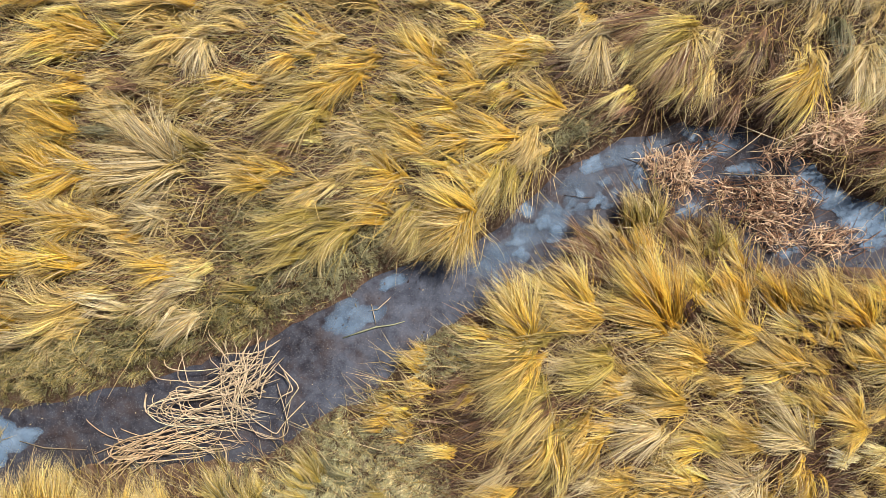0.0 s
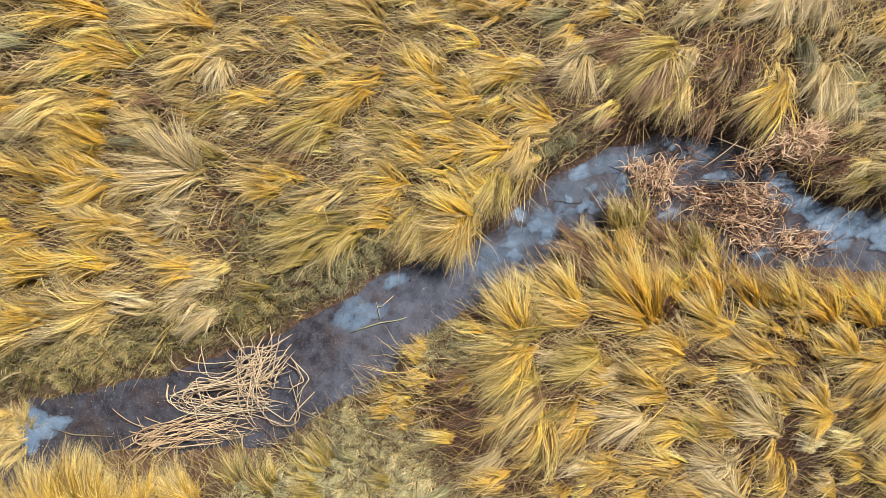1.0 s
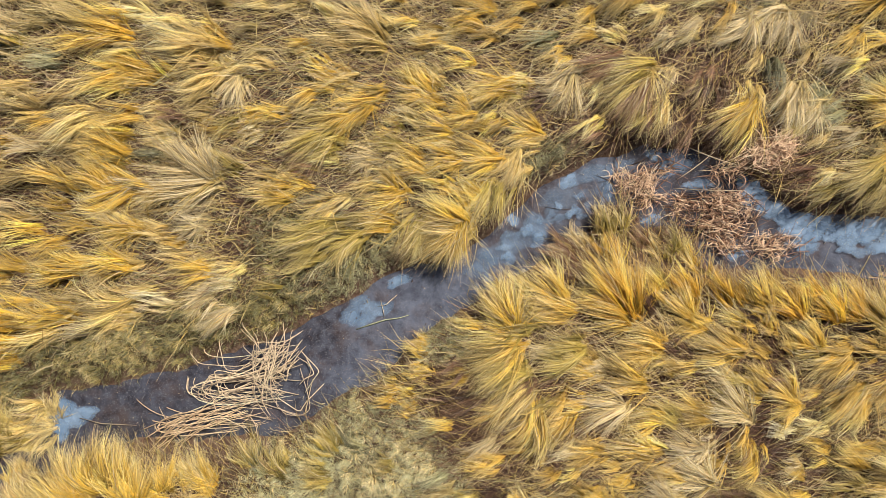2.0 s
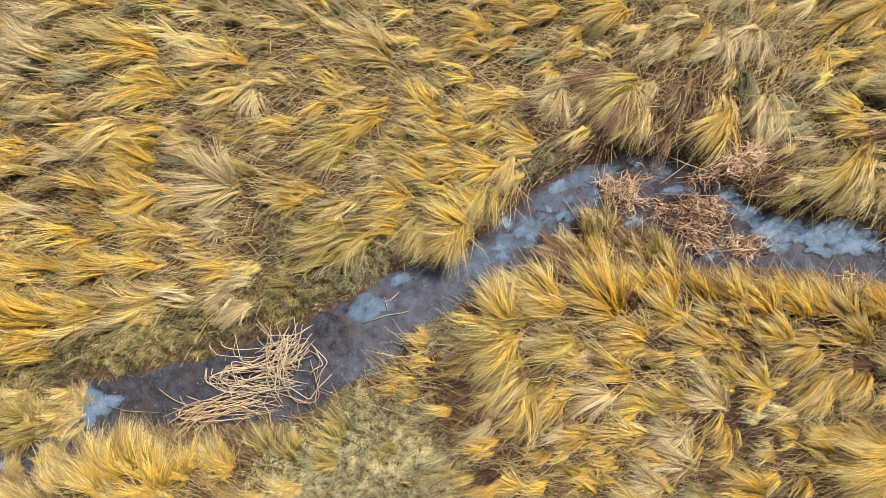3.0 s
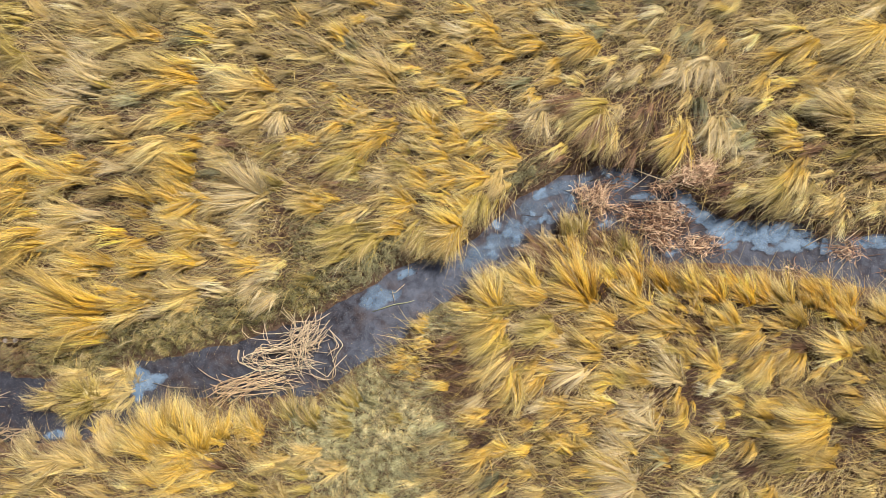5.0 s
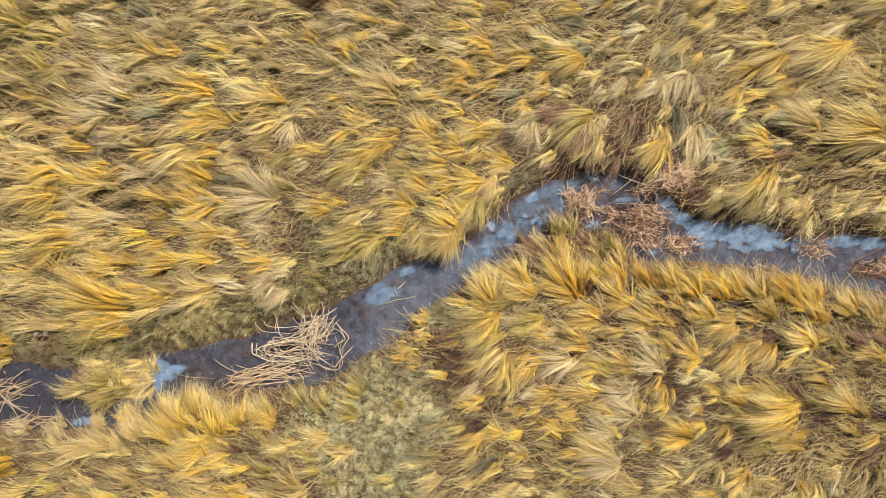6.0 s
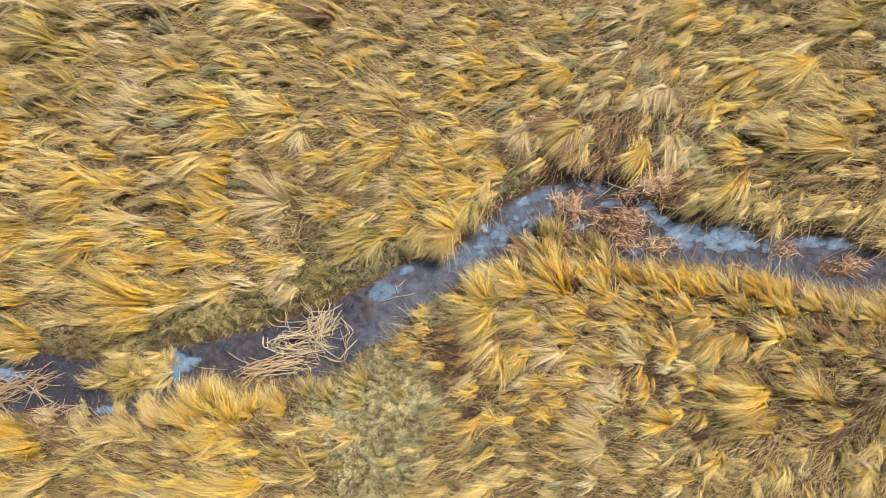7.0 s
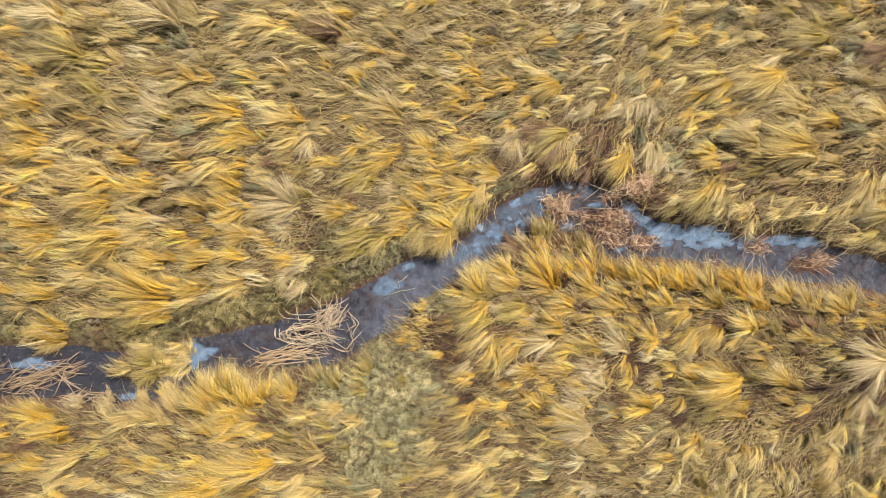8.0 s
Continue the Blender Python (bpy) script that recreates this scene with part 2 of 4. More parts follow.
def tuft_arrays(x, y, heading, length, tone, n, spread, locks=18, width=0.0043, core=0.036):
    """Roots, headings and so on for the blades of one tussock about (0, 0): they hang together in locks."""
    lock = rng.randint(0, locks, n)
    of = lambda values: values[lock]
    root = np.zeros((n, 3))
    root[:, :2] = of(rng.normal(0, core, (locks, 2))) + rng.normal(0, 0.008, (n, 2))
    root[:, 2] = height(root[:, 0] + x, root[:, 1] + y)
    loose = np.where(rng.rand(n) < 0.13, 1.0, 0.0)
    head = radians(heading) + of(rng.normal(0, radians(spread), locks)) + rng.normal(0, 0.05, n) + loose * rng.normal(0, 0.6, n)
    ln = length * of(rng.uniform(0.65, 1.05, locks)) * rng.uniform(0.30, 1.25, n)
    rise = of(rng.uniform(0.85, 1.35, locks)) + rng.normal(0, 0.06, n)
    fall = of(rng.uniform(-0.65, -0.15, locks)) + rng.normal(0, 0.10, n)
    curl = of(rng.normal(0, 0.34, locks)) + rng.normal(0, 0.08, n)
    pig = tinted(tone, n, 0.11) * of(np.clip(rng.normal(1.02, 0.36, (locks, 1, 1)), 0.3, 1.3 if tone is PALE else 1.55))
    odd = of(rng.rand(locks)) * 0.6 + rng.rand(n) * 0.4
    for other, lo, hi in ((STRAW, 0.0, 0.14), (PALE, 0.14, 0.20), (BROWN, 0.20, 0.22), (OLIVE, 0.22, 0.28)):
        k = (odd >= lo) & (odd < hi)
        pig[k] = tinted(other, int(k.sum()))
    return root, head, ln, rise, fall, curl, width * rng.uniform(0.5, 1.25, n), np.clip(pig, 0.01, 0.85)


TUSSOCKS = []


def tussock(x, y, heading, length, tone, spread=14, n=0):
    x, y = float(x), float(y)
    z = float(height(x, y))
    n = n or int(min(max(540 * (length / 0.4) ** 0.7, 150), 760))
    arr = tuft_arrays(x, y, heading, length * 0.96 + 0.04, tone, n, spread * (1.7 if tone is PALE else 1))
    arr[0][:, 2] -= z + 0.004
    blades.at = (x, y, z)
    near = abs(x) < 3.2 and abs(y) < 2.0
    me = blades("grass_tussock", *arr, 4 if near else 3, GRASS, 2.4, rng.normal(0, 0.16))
    blades.at = (0.0, 0.0, 0.0)
    ob = new("grass_tussock", me)
    ob.location = (x, y, z)
    TUSSOCKS.append((x, y, radians(heading), length, tone))
    size = "long " if length > 0.45 else "short " if length < 0.3 else ""
    return tagged(ob, size + tone[3] + " sedge tussock combed to one side on the meadow", "grass tussock", "tussocks of the meadow")


tussock(-2.41, 1.43, 184, 0.43, GOLD)
tussock(-2.37, 1.40, 196, 0.33, GOLD)
tussock(-1.82, 1.45, 192, 0.40, STRAW)
tussock(-1.85, 1.36, 203, 0.40, STRAW)
tussock(-1.65, 1.35, 251, 0.30, PALE)
tussock(-1.72, 1.41, 130, 0.18, STRAW)
tussock(-1.81, 0.56, 159, 0.66, PALE)
tussock(-1.85, 0.52, 163, 0.51, PALE)
tussock(-2.60, 0.64, 144, 0.43, GOLD)
tussock(-2.64, 0.52, 161, 0.41, GOLD)
tussock(-2.52, 0.48, 191, 0.47, GOLD)
tussock(-2.15, 0.51, 196, 0.41, STRAW)
tussock(-1.26, 0.48, 173, 0.32, GOLD)
tussock(-1.30, 0.46, 195, 0.26, STRAW)
tussock(-0.82, 1.33, 162, 0.30, GOLD)
tussock(-0.78, 1.31, 188, 0.27, STRAW)
tussock(-0.59, 1.18, 188, 0.36, GOLD)
tussock(-0.89, 0.96, 204, 0.51, OLIVE)
tussock(-0.74, 1.06, 202, 0.39, GOLD)
tussock(-0.17, 1.27, 136, 0.33, GOLD)
tussock(-0.15, 1.24, 188, 0.30, GOLD)
tussock(-0.12, 1.31, 158, 0.27, GOLD)
tussock(-0.41, 0.85, 171, 0.24, OLIVE)
tussock(-0.39, 0.46, 195, 0.36, GOLD)
tussock(-0.40, 0.48, 139, 0.25, GOLD)
tussock(-0.19, 0.63, 170, 0.29, GOLD)
tussock(-0.23, 0.74, 163, 0.30, GOLD)
tussock(-0.91, 0.19, 198, 0.59, OLIVE)
tussock(-0.89, 0.41, 209, 0.33, STRAW)
tussock(-0.45, 0.26, 189, 0.35, GOLD)
tussock(-0.70, 0.15, 218, 0.41, OLIVE)
tussock(-1.93, 0.26, 195, 0.31, PALE)
tussock(-2.41, 0.19, 190, 0.47, GOLD)
tussock(-2.49, 0.19, 165, 0.35, STRAW)
tussock(-0.56, 0.76, 193, 0.30, PALE)
tussock(-1.48, 1.08, 193, 0.20, GOLD)
tussock(-2.19, 0.95, 175, 0.34, STRAW)
tussock(-1.04, 0.72, 192, 0.29, BROWN)
tussock(0.47, 1.29, 181, 0.40, GOLD)
tussock(0.45, 1.26, 198, 0.39, GOLD)
tussock(0.16, 1.09, 150, 0.25, GOLD)
tussock(0.18, 1.06, 193, 0.28, GOLD)
tussock(-0.01, 0.92, 175, 0.33, GOLD)
tussock(0.07, 0.72, 184, 0.33, GOLD)
tussock(0.69, 0.92, 168, 0.36, GOLD)
tussock(0.69, 0.90, 205, 0.26, STRAW)
tussock(0.29, 0.77, 169, 0.32, GOLD)
tussock(0.38, 0.69, 183, 0.35, GOLD)
tussock(0.58, 0.65, 231, 0.26, STRAW)
tussock(0.50, 0.76, 236, 0.33, STRAW)
tussock(0.25, 0.41, 164, 0.32, GOLD)
tussock(0.22, 0.37, 139, 0.30, GOLD)
tussock(0.36, 0.52, 252, 0.39, OLIVE)
tussock(0.14, 0.23, 156, 0.50, GOLD)
tussock(0.15, 0.19, 178, 0.52, STRAW)
tussock(0.11, 0.26, 249, 0.48, GOLD)
tussock(0.08, 0.17, 234, 0.34, STRAW)
tussock(-0.23, 0.26, 234, 0.40, OLIVE)
tussock(-0.15, 0.19, 241, 0.29, OLIVE)
tussock(0.94, 1.39, 240, 0.41, PALE)
tussock(0.89, 1.32, 206, 0.31, PALE)
tussock(1.52, 1.41, 193, 0.45, STRAW)
tussock(1.53, 1.39, 217, 0.61, OLIVE)
tussock(1.53, 1.37, 234, 0.52, BROWN)
tussock(1.50, 1.39, 253, 0.41, STRAW)
tussock(1.65, 1.19, 250, 0.38, STRAW)
tussock(2.31, 1.27, 259, 0.28, STRAW)
tussock(2.31, 1.15, 223, 0.49, GOLD)
tussock(2.31, 1.17, 236, 0.38, GOLD)
tussock(2.63, 1.27, 242, 0.42, PALE)
tussock(1.70, 1.39, 225, 0.25, PALE)
tussock(1.27, 1.50, 198, 0.39, BROWN)
tussock(1.99, 1.39, 242, 0.34, BROWN)
tussock(-2.52, -0.09, 173, 0.41, GOLD)
tussock(-1.89, -0.12, 176, 0.34, GOLD)
tussock(-1.88, -0.10, 201, 0.25, STRAW)
tussock(-2.49, -0.38, 183, 0.50, STRAW)
tussock(-2.52, -0.51, 191, 0.34, STRAW)
tussock(-1.89, -0.33, 211, 0.22, PALE)
tussock(-1.74, -0.44, 207, 0.32, PALE)
tussock(-2.63, -1.68, 120, 0.29, GOLD)
tussock(-2.06, -1.80, 99, 0.22, GOLD)
tussock(-0.23, -0.76, 162, 0.16, GOLD)
tussock(-0.21, -0.92, 174, 0.14, GOLD)
tussock(-0.30, -1.21, 157, 0.14, GOLD)
tussock(0.50, -0.54, 121, 0.43, GOLD)
tussock(0.49, -0.56, 106, 0.45, GOLD)
tussock(0.47, -0.59, 150, 0.32, GOLD)
tussock(0.49, -0.66, 211, 0.51, OLIVE)
tussock(0.54, -0.69, 204, 0.55, HAY)
tussock(0.58, -0.88, 201, 0.55, OLIVE)
tussock(0.87, -0.36, 137, 0.43, GOLD)
tussock(0.95, -0.43, 172, 0.43, HAY)
tussock(0.72, -0.54, 159, 0.32, OLIVE)
tussock(1.38, -0.47, 115, 0.69, AMBER)
tussock(1.40, -0.49, 128, 0.45, AMBER)
tussock(1.38, -0.51, 163, 0.46, HAY)
tussock(1.27, -0.36, 147, 0.40, GOLD)
tussock(1.61, -0.72, 159, 0.42, HAY)
tussock(1.54, -0.76, 188, 0.36, HAY)
tussock(2.24, -0.75, 160, 0.49, HAY)
tussock(2.17, -0.77, 175, 0.46, HAY)
tussock(2.28, -0.57, 151, 0.24, GOLD)
tussock(1.99, -0.57, 166, 0.38, GOLD)
tussock(1.63, -0.30, 134, 0.30, GOLD)
tussock(1.88, -0.33, 115, 0.31, AMBER)
tussock(2.17, -0.36, 117, 0.31, AMBER)
tussock(2.45, -0.43, 128, 0.35, GOLD)
tussock(2.67, -0.51, 120, 0.36, AMBER)
tussock(1.12, -0.94, 155, 0.29, HAY)
tussock(1.48, -0.98, 171, 0.48, HAY)
tussock(1.01, -0.72, 184, 0.48, OLIVE)
tussock(2.42, -1.01, 137, 0.24, GOLD)
tussock(2.67, -1.15, 152, 0.36, HAY)
tussock(2.65, -1.17, 209, 0.27, GOLD)
tussock(2.28, -1.26, 145, 0.48, PALE)
tussock(1.99, -1.23, 173, 0.39, HAY)
tussock(1.63, -1.24, 191, 0.38, GOLD)
tussock(1.34, -1.16, 187, 0.52, PALE)
tussock(0.58, -1.02, 227, 0.50, STRAW)
tussock(0.67, -1.16, 248, 0.44, HAY)
tussock(0.92, -1.23, 228, 0.39, HAY)
tussock(1.09, -1.51, 181, 0.33, HAY)
tussock(1.52, -1.52, 174, 0.41, HAY)
tussock(1.92, -1.52, 176, 0.37, PALE)
tussock(-2.55, 1.71, 175, 0.53, GOLD)
tussock(-2.49, 1.39, 182, 0.43, GOLD)
tussock(-1.82, 1.59, 170, 0.57, STRAW)
tussock(-3.44, 1.65, 170, 0.56, PALE)
tussock(-3.62, 1.47, 177, 0.48, PALE)
tussock(-2.75, 1.08, 205, 0.50, STRAW)
tussock(-2.55, 0.82, 169, 0.51, GOLD)
tussock(-3.62, 0.38, 171, 0.48, STRAW)
tussock(-3.69, 0.20, 187, 0.40, STRAW)
tussock(-0.99, 2.15, 161, 0.29, GOLD)
tussock(-0.53, 1.68, 162, 0.48, STRAW)
tussock(0.29, 1.90, 165, 0.37, GOLD)
tussock(0.22, 1.80, 195, 0.32, GOLD)
tussock(0.45, 2.19, 174, 0.41, GOLD)
tussock(1.47, 2.03, 197, 0.49, GOLD)
tussock(0.91, 2.05, 185, 0.41, GOLD)
tussock(1.16, 2.18, 168, 0.32, STRAW)
tussock(2.32, 1.81, 214, 0.38, PALE)
tussock(2.58, 1.86, 245, 0.40, PALE)
tussock(3.58, 2.03, 208, 0.56, GOLD)
tussock(3.92, 2.10, 190, 0.47, STRAW)
tussock(3.37, 1.14, 155, 0.35, GOLD)
tussock(3.42, 1.06, 185, 0.32, GOLD)
tussock(3.91, 1.24, 159, 0.70, STRAW)
tussock(3.42, 0.81, 226, 0.46, GOLD)
tussock(3.47, 0.76, 232, 0.43, STRAW)
tussock(3.27, 0.66, 200, 0.52, OLIVE)
tussock(3.77, 0.51, 207, 0.33, STRAW)
tussock(3.87, 0.56, 233, 0.29, STRAW)
tussock(2.82, 1.14, 224, 0.37, PALE)
tussock(-3.53, -0.11, 174, 0.50, GOLD)
tussock(-3.56, -0.58, 163, 0.72, GOLD)
tussock(-3.53, -0.65, 173, 0.66, GOLD)
tussock(-3.12, -0.50, 176, 0.40, GOLD)
tussock(-2.93, -0.11, 187, 0.43, GOLD)
tussock(-3.74, -1.25, 179, 0.34, STRAW)
tussock(-3.32, -1.24, 189, 0.30, STRAW)
tussock(-3.43, -1.40, 196, 0.36, STRAW)
tussock(-2.70, -1.76, 126, 0.45, GOLD)
tussock(-2.44, -1.82, 109, 0.38, GOLD)
tussock(-2.23, -1.82, 97, 0.30, GOLD)
tussock(-2.59, -2.11, 172, 0.45, GOLD)
tussock(-2.54, -2.01, 200, 0.42, GOLD)
tussock(-3.42, -1.81, 139, 0.25, STRAW)
tussock(-1.92, -1.78, 115, 0.30, GOLD)
tussock(-1.61, -2.06, 186, 0.40, STRAW)
tussock(-3.63, -2.07, 166, 0.46, STRAW)
tussock(3.60, -1.63, 165, 0.61, GOLD)
tussock(3.62, -1.71, 193, 0.66, GOLD)
tussock(3.45, -1.78, 199, 0.44, GOLD)
tussock(3.06, -0.78, 208, 0.42, HAY)
tussock(3.16, -1.03, 232, 0.44, HAY)
tussock(3.41, -0.98, 223, 0.43, HAY)
tussock(2.60, -1.94, 173, 0.47, GOLD)
tussock(1.75, -1.94, 156, 0.39, PALE)
tussock(2.30, -1.44, 240, 0.22, GOLD)
tussock(2.00, -1.74, 167, 0.47, PALE)
tussock(3.16, -0.50, 127, 0.35, AMBER)
tussock(3.56, -0.53, 111, 0.33, AMBER)
tussock(3.90, -0.58, 117, 0.34, AMBER)
tussock(3.85, -0.98, 167, 0.48, HAY)
tussock(1.75, -2.14, 173, 0.51, HAY)
tussock(0.38, -1.95, 208, 0.40, HAY)
tussock(0.59, -1.95, 164, 0.32, GOLD)
tussock(-5.09, 1.80, 171, 0.41, GOLD)
tussock(-5.02, 1.45, 170, 0.48, GOLD)
tussock(-5.00, 1.27, 183, 0.49, GOLD)
tussock(-5.08, 0.32, 159, 0.43, GOLD)
tussock(-4.45, 0.98, 186, 0.48, STRAW)
tussock(-4.09, 0.87, 187, 0.57, GOLD)
tussock(-3.67, 0.74, 173, 0.50, GOLD)
tussock(-4.09, 0.58, 186, 0.64, GOLD)
tussock(-4.30, 1.02, 167, 0.49, STRAW)
tussock(-3.94, 0.13, 188, 0.85, GOLD)
tussock(-4.87, 0.10, 180, 0.56, GOLD)
tussock(-3.38, 1.79, 174, 0.45, PALE)
tussock(-3.24, 2.82, 166, 0.90, PALE)
tussock(-4.87, -0.53, 171, 0.57, GOLD)
tussock(-4.87, -1.11, 148, 0.56, GOLD)
tussock(-4.90, -1.16, 195, 0.38, STRAW)
tussock(-4.37, -0.32, 169, 0.45, STRAW)
tussock(-3.45, -0.54, 159, 1.04, GOLD)
tussock(-3.44, -0.68, 183, 0.63, GOLD)
tussock(-2.95, -0.47, 179, 0.37, GOLD)
tussock(-4.94, -2.08, 163, 0.57, GOLD)
tussock(-4.76, -2.29, 173, 0.55, GOLD)
tussock(-3.81, -2.07, 196, 0.57, STRAW)
tussock(-4.51, -2.55, 196, 0.58, STRAW)
tussock(-2.68, -2.86, 186, 1.20, GOLD)
tussock(-2.51, -2.71, 186, 0.87, GOLD)
tussock(-2.12, -2.64, 182, 1.04, GOLD)
tussock(-1.56, -2.99, 172, 0.56, STRAW)
tussock(2.96, 2.73, 192, 0.60, GOLD)
tussock(4.20, 2.08, 192, 0.84, GOLD)
tussock(4.51, 1.72, 159, 0.59, STRAW)
tussock(4.89, 1.54, 166, 0.46, GOLD)
tussock(4.54, 1.18, 171, 0.93, GOLD)
tussock(4.61, 1.09, 176, 0.78, STRAW)
tussock(5.50, 1.57, 164, 0.51, STRAW)
tussock(5.29, 0.74, 234, 0.52, STRAW)
tussock(4.70, 2.56, 174, 0.72, OLIVE)
tussock(5.51, 2.41, 184, 0.63, BROWN)
tussock(1.65, -2.15, 170, 0.44, GOLD)
tussock(1.81, -2.24, 187, 0.59, PALE)
tussock(2.41, -2.45, 176, 0.37, STRAW)
tussock(4.29, -1.70, 147, 0.55, HAY)
tussock(4.58, -1.15, 162, 0.32, GOLD)
tussock(5.46, -0.90, 163, 0.26, AMBER)
tussock(5.40, -1.35, 192, 0.80, PALE)
tussock(5.19, -1.83, 229, 0.37, PALE)
tussock(5.00, -0.76, 147, 0.39, HAY)
tussock(1.24, -1.97, 145, 0.28, GOLD)
tussock(0.47, -2.73, 199, 0.38, STRAW)
tussock(4.83, -2.52, 235, 0.40, STRAW)
tussock(3.87, -2.52, 239, 0.31, STRAW)
tussock(3.18, -2.38, 222, 0.39, HAY)
tussock(-4.81, 2.94, 169, 0.70, PALE)
tussock(-2.11, 2.84, 195, 0.58, STRAW)
tussock(-1.26, 2.69, 166, 0.57, BROWN)
tussock(-4.45, 2.44, 175, 0.77, OLIVE)
tussock(5.48, 0.39, 184, 0.49, OLIVE)
tussock(1.26, -0.04, 96, 0.24, AMBER)
tussock(1.23, 0.15, 98, 0.27, OLIVE)
tussock(1.77, -0.01, 110, 0.25, OLIVE)
tussock(1.52, 0.04, 130, 0.21, BROWN)
tussock(1.93, -0.08, 117, 0.26, GOLD)
tussock(1.34, 0.17, 88, 0.22, OLIVE)
tussock(1.63, 0.08, 29, 0.15, BROWN)
tussock(2.97, -0.53, 129, 0.39, AMBER)
tussock(3.30, -0.50, 122, 0.40, GOLD)
tussock(3.67, -0.50, 125, 0.37, AMBER)
tussock(3.47, -0.72, 134, 0.35, GOLD)
tussock(2.84, -0.74, 138, 0.37, GOLD)
tussock(3.90, -0.73, 125, 0.37, AMBER)
tussock(1.87, -0.52, 124, 0.37, GOLD)
tussock(4.27, -0.67, 132, 0.36, HAY)
tussock(4.53, -0.74, 125, 0.37, HAY)
tussock(4.90, -0.80, 133, 0.37, HAY)
tussock(-2.78, -1.85, 118, 0.54, GOLD)
tussock(-2.57, -1.80, 98, 0.49, GOLD)
tussock(-2.91, -2.00, 141, 0.44, GOLD)
tussock(-2.43, -1.95, 105, 0.47, GOLD)
tussock(-2.30, -2.13, 170, 0.43, GOLD)
tussock(-4.80, -0.97, 170, 0.48, GOLD)
tussock(-3.66, -1.53, 186, 0.34, OLIVE)
tussock(-3.69, -1.41, 166, 0.36, OLIVE)
tussock(-3.24, -1.39, 168, 0.32, KHAKI)
tussock(-3.31, -1.48, 212, 0.33, KHAKI)
tussock(-3.71, -1.59, 215, 0.24, OLIVE)
tussock(-3.25, -1.31, 107, 0.23, KHAKI)
tussock(-3.58, -1.44, 109, 0.30, OLIVE)
tussock(-4.00, -1.50, 172, 0.26, KHAKI)
tussock(-3.45, -1.55, 171, 0.30, OLIVE)
tussock(-3.51, -1.88, 104, 0.28, GOLD)
tussock(-3.81, -1.95, 99, 0.25, STRAW)
tussock(-3.35, -1.95, 117, 0.27, STRAW)
tussock(-4.27, -1.95, 124, 0.21, PALE)
tussock(-4.67, -1.95, 142, 0.23, PALE)
tussock(-5.08, -2.01, 142, 0.23, GOLD)
tussock(-1.51, -1.61, 124, 0.26, OLIVE)
tussock(-1.30, -1.66, 112, 0.25, OLIVE)
tussock(-0.99, -1.76, 156, 0.27, OLIVE)
tussock(-1.87, -1.81, 155, 0.26, GOLD)
tussock(-1.30, -1.97, 174, 0.35, STRAW)
tussock(-1.05, -2.12, 177, 0.35, STRAW)
tussock(-0.89, -1.50, 129, 0.24, OLIVE)
tussock(-2.28, -1.88, 151, 0.28, GOLD)
tussock(1.03, 0.10, 129, 0.18, PALE)
tussock(0.95, -0.01, 153, 0.26, BROWN)
tussock(1.63, 0.01, 134, 0.20, STRAW)

# ---- the sward between the tussocks ----
T_XY = np.array([(t[0], t[1]) for t in TUSSOCKS])
T_DIR = np.array([(math.cos(t[2]), math.sin(t[2])) for t in TUSSOCKS])
T_LEN = np.array([t[3] for t in TUSSOCKS])


def lie(x, y):
    """The way the grass lies (radians) and its length, taken over from the tussocks round about."""
    d2 = (x[:, None] - T_XY[:, 0]) ** 2 + (y[:, None] - T_XY[:, 1]) ** 2 + 0.03
    wt = d2 ** -1.6
    wt /= wt.sum(1, keepdims=True)
    v = wt @ T_DIR
    return np.arctan2(v[:, 1], v[:, 0]), wt @ T_LEN, np.argmax(wt, 1), np.sqrt(d2.min(1))


def short_turf(x, y):
    """Where fine short grass grows in place of sedge: 0 to 1."""
    s = in_stream(x, y)
    north = (y > np.interp(x, BANK_X, NORTH_Y) - 0.3) & (x < -0.25)
    a = smooth((s + 0.62) / 0.25) * north * smooth((-0.2 - x) / 0.3)
    for cx, cy, rx, ry in ((-0.78, -1.95, 0.80, 1.0), (0.82, 0.78, 0.28, 0.22), (-1.2, -0.30, 0.5, 0.32), (-0.05, -0.72, 0.22, 0.2), (-1.2, 0.2, 0.4, 0.3)):
        ragged_rim = 0.75 * (value_noise(x, y, 2.6, 21.0) - 0.5) + 0.3 * (value_noise(x, y, 9.0, 23.0) - 0.5)
        a = np.maximum(a, smooth(1.5 * (1.2 + ragged_rim - np.hypot((x - cx) / rx, (y - cy) / ry))))
    return a


def pick(choice, shares):
    """Tones by their shares, for an array of random numbers."""
    edges = np.cumsum([s for _, s in shares])
    idx = np.searchsorted(edges / edges[-1], choice)
    return np.array([np.array(t[:3]) for t, _ in shares])[idx]


def jitter(pig, spread=0.18):
    n = len(pig)
    return np.clip(pig * (1 + rng.normal(0, spread, (n, 1, 1))) * (1 + rng.normal(0, 0.05, (n, 1, 1)) * np.array([1.0, 0.2, -1.5])), 0.01, 0.8)


def lightly(x, y):
    """Where pale moss and fine dead grass hide the soil: all but the lush south-east and the withered bank by the bend."""
    south = y < 0.5 * (np.interp(x, BANK_X, NORTH_Y) + np.interp(x, BANK_X, SOUTH_Y))
    lush = south & (x > -0.1) & (x < 2.7) & (y > -1.7)
    wet = ~south & (x > 0.7) & (x < 2.9) & (in_stream(x, y) > -0.75)
    return ~(lush | wet)


X0, X1, Y0, Y1 = -6.1, 6.2, -3.8, 3.5

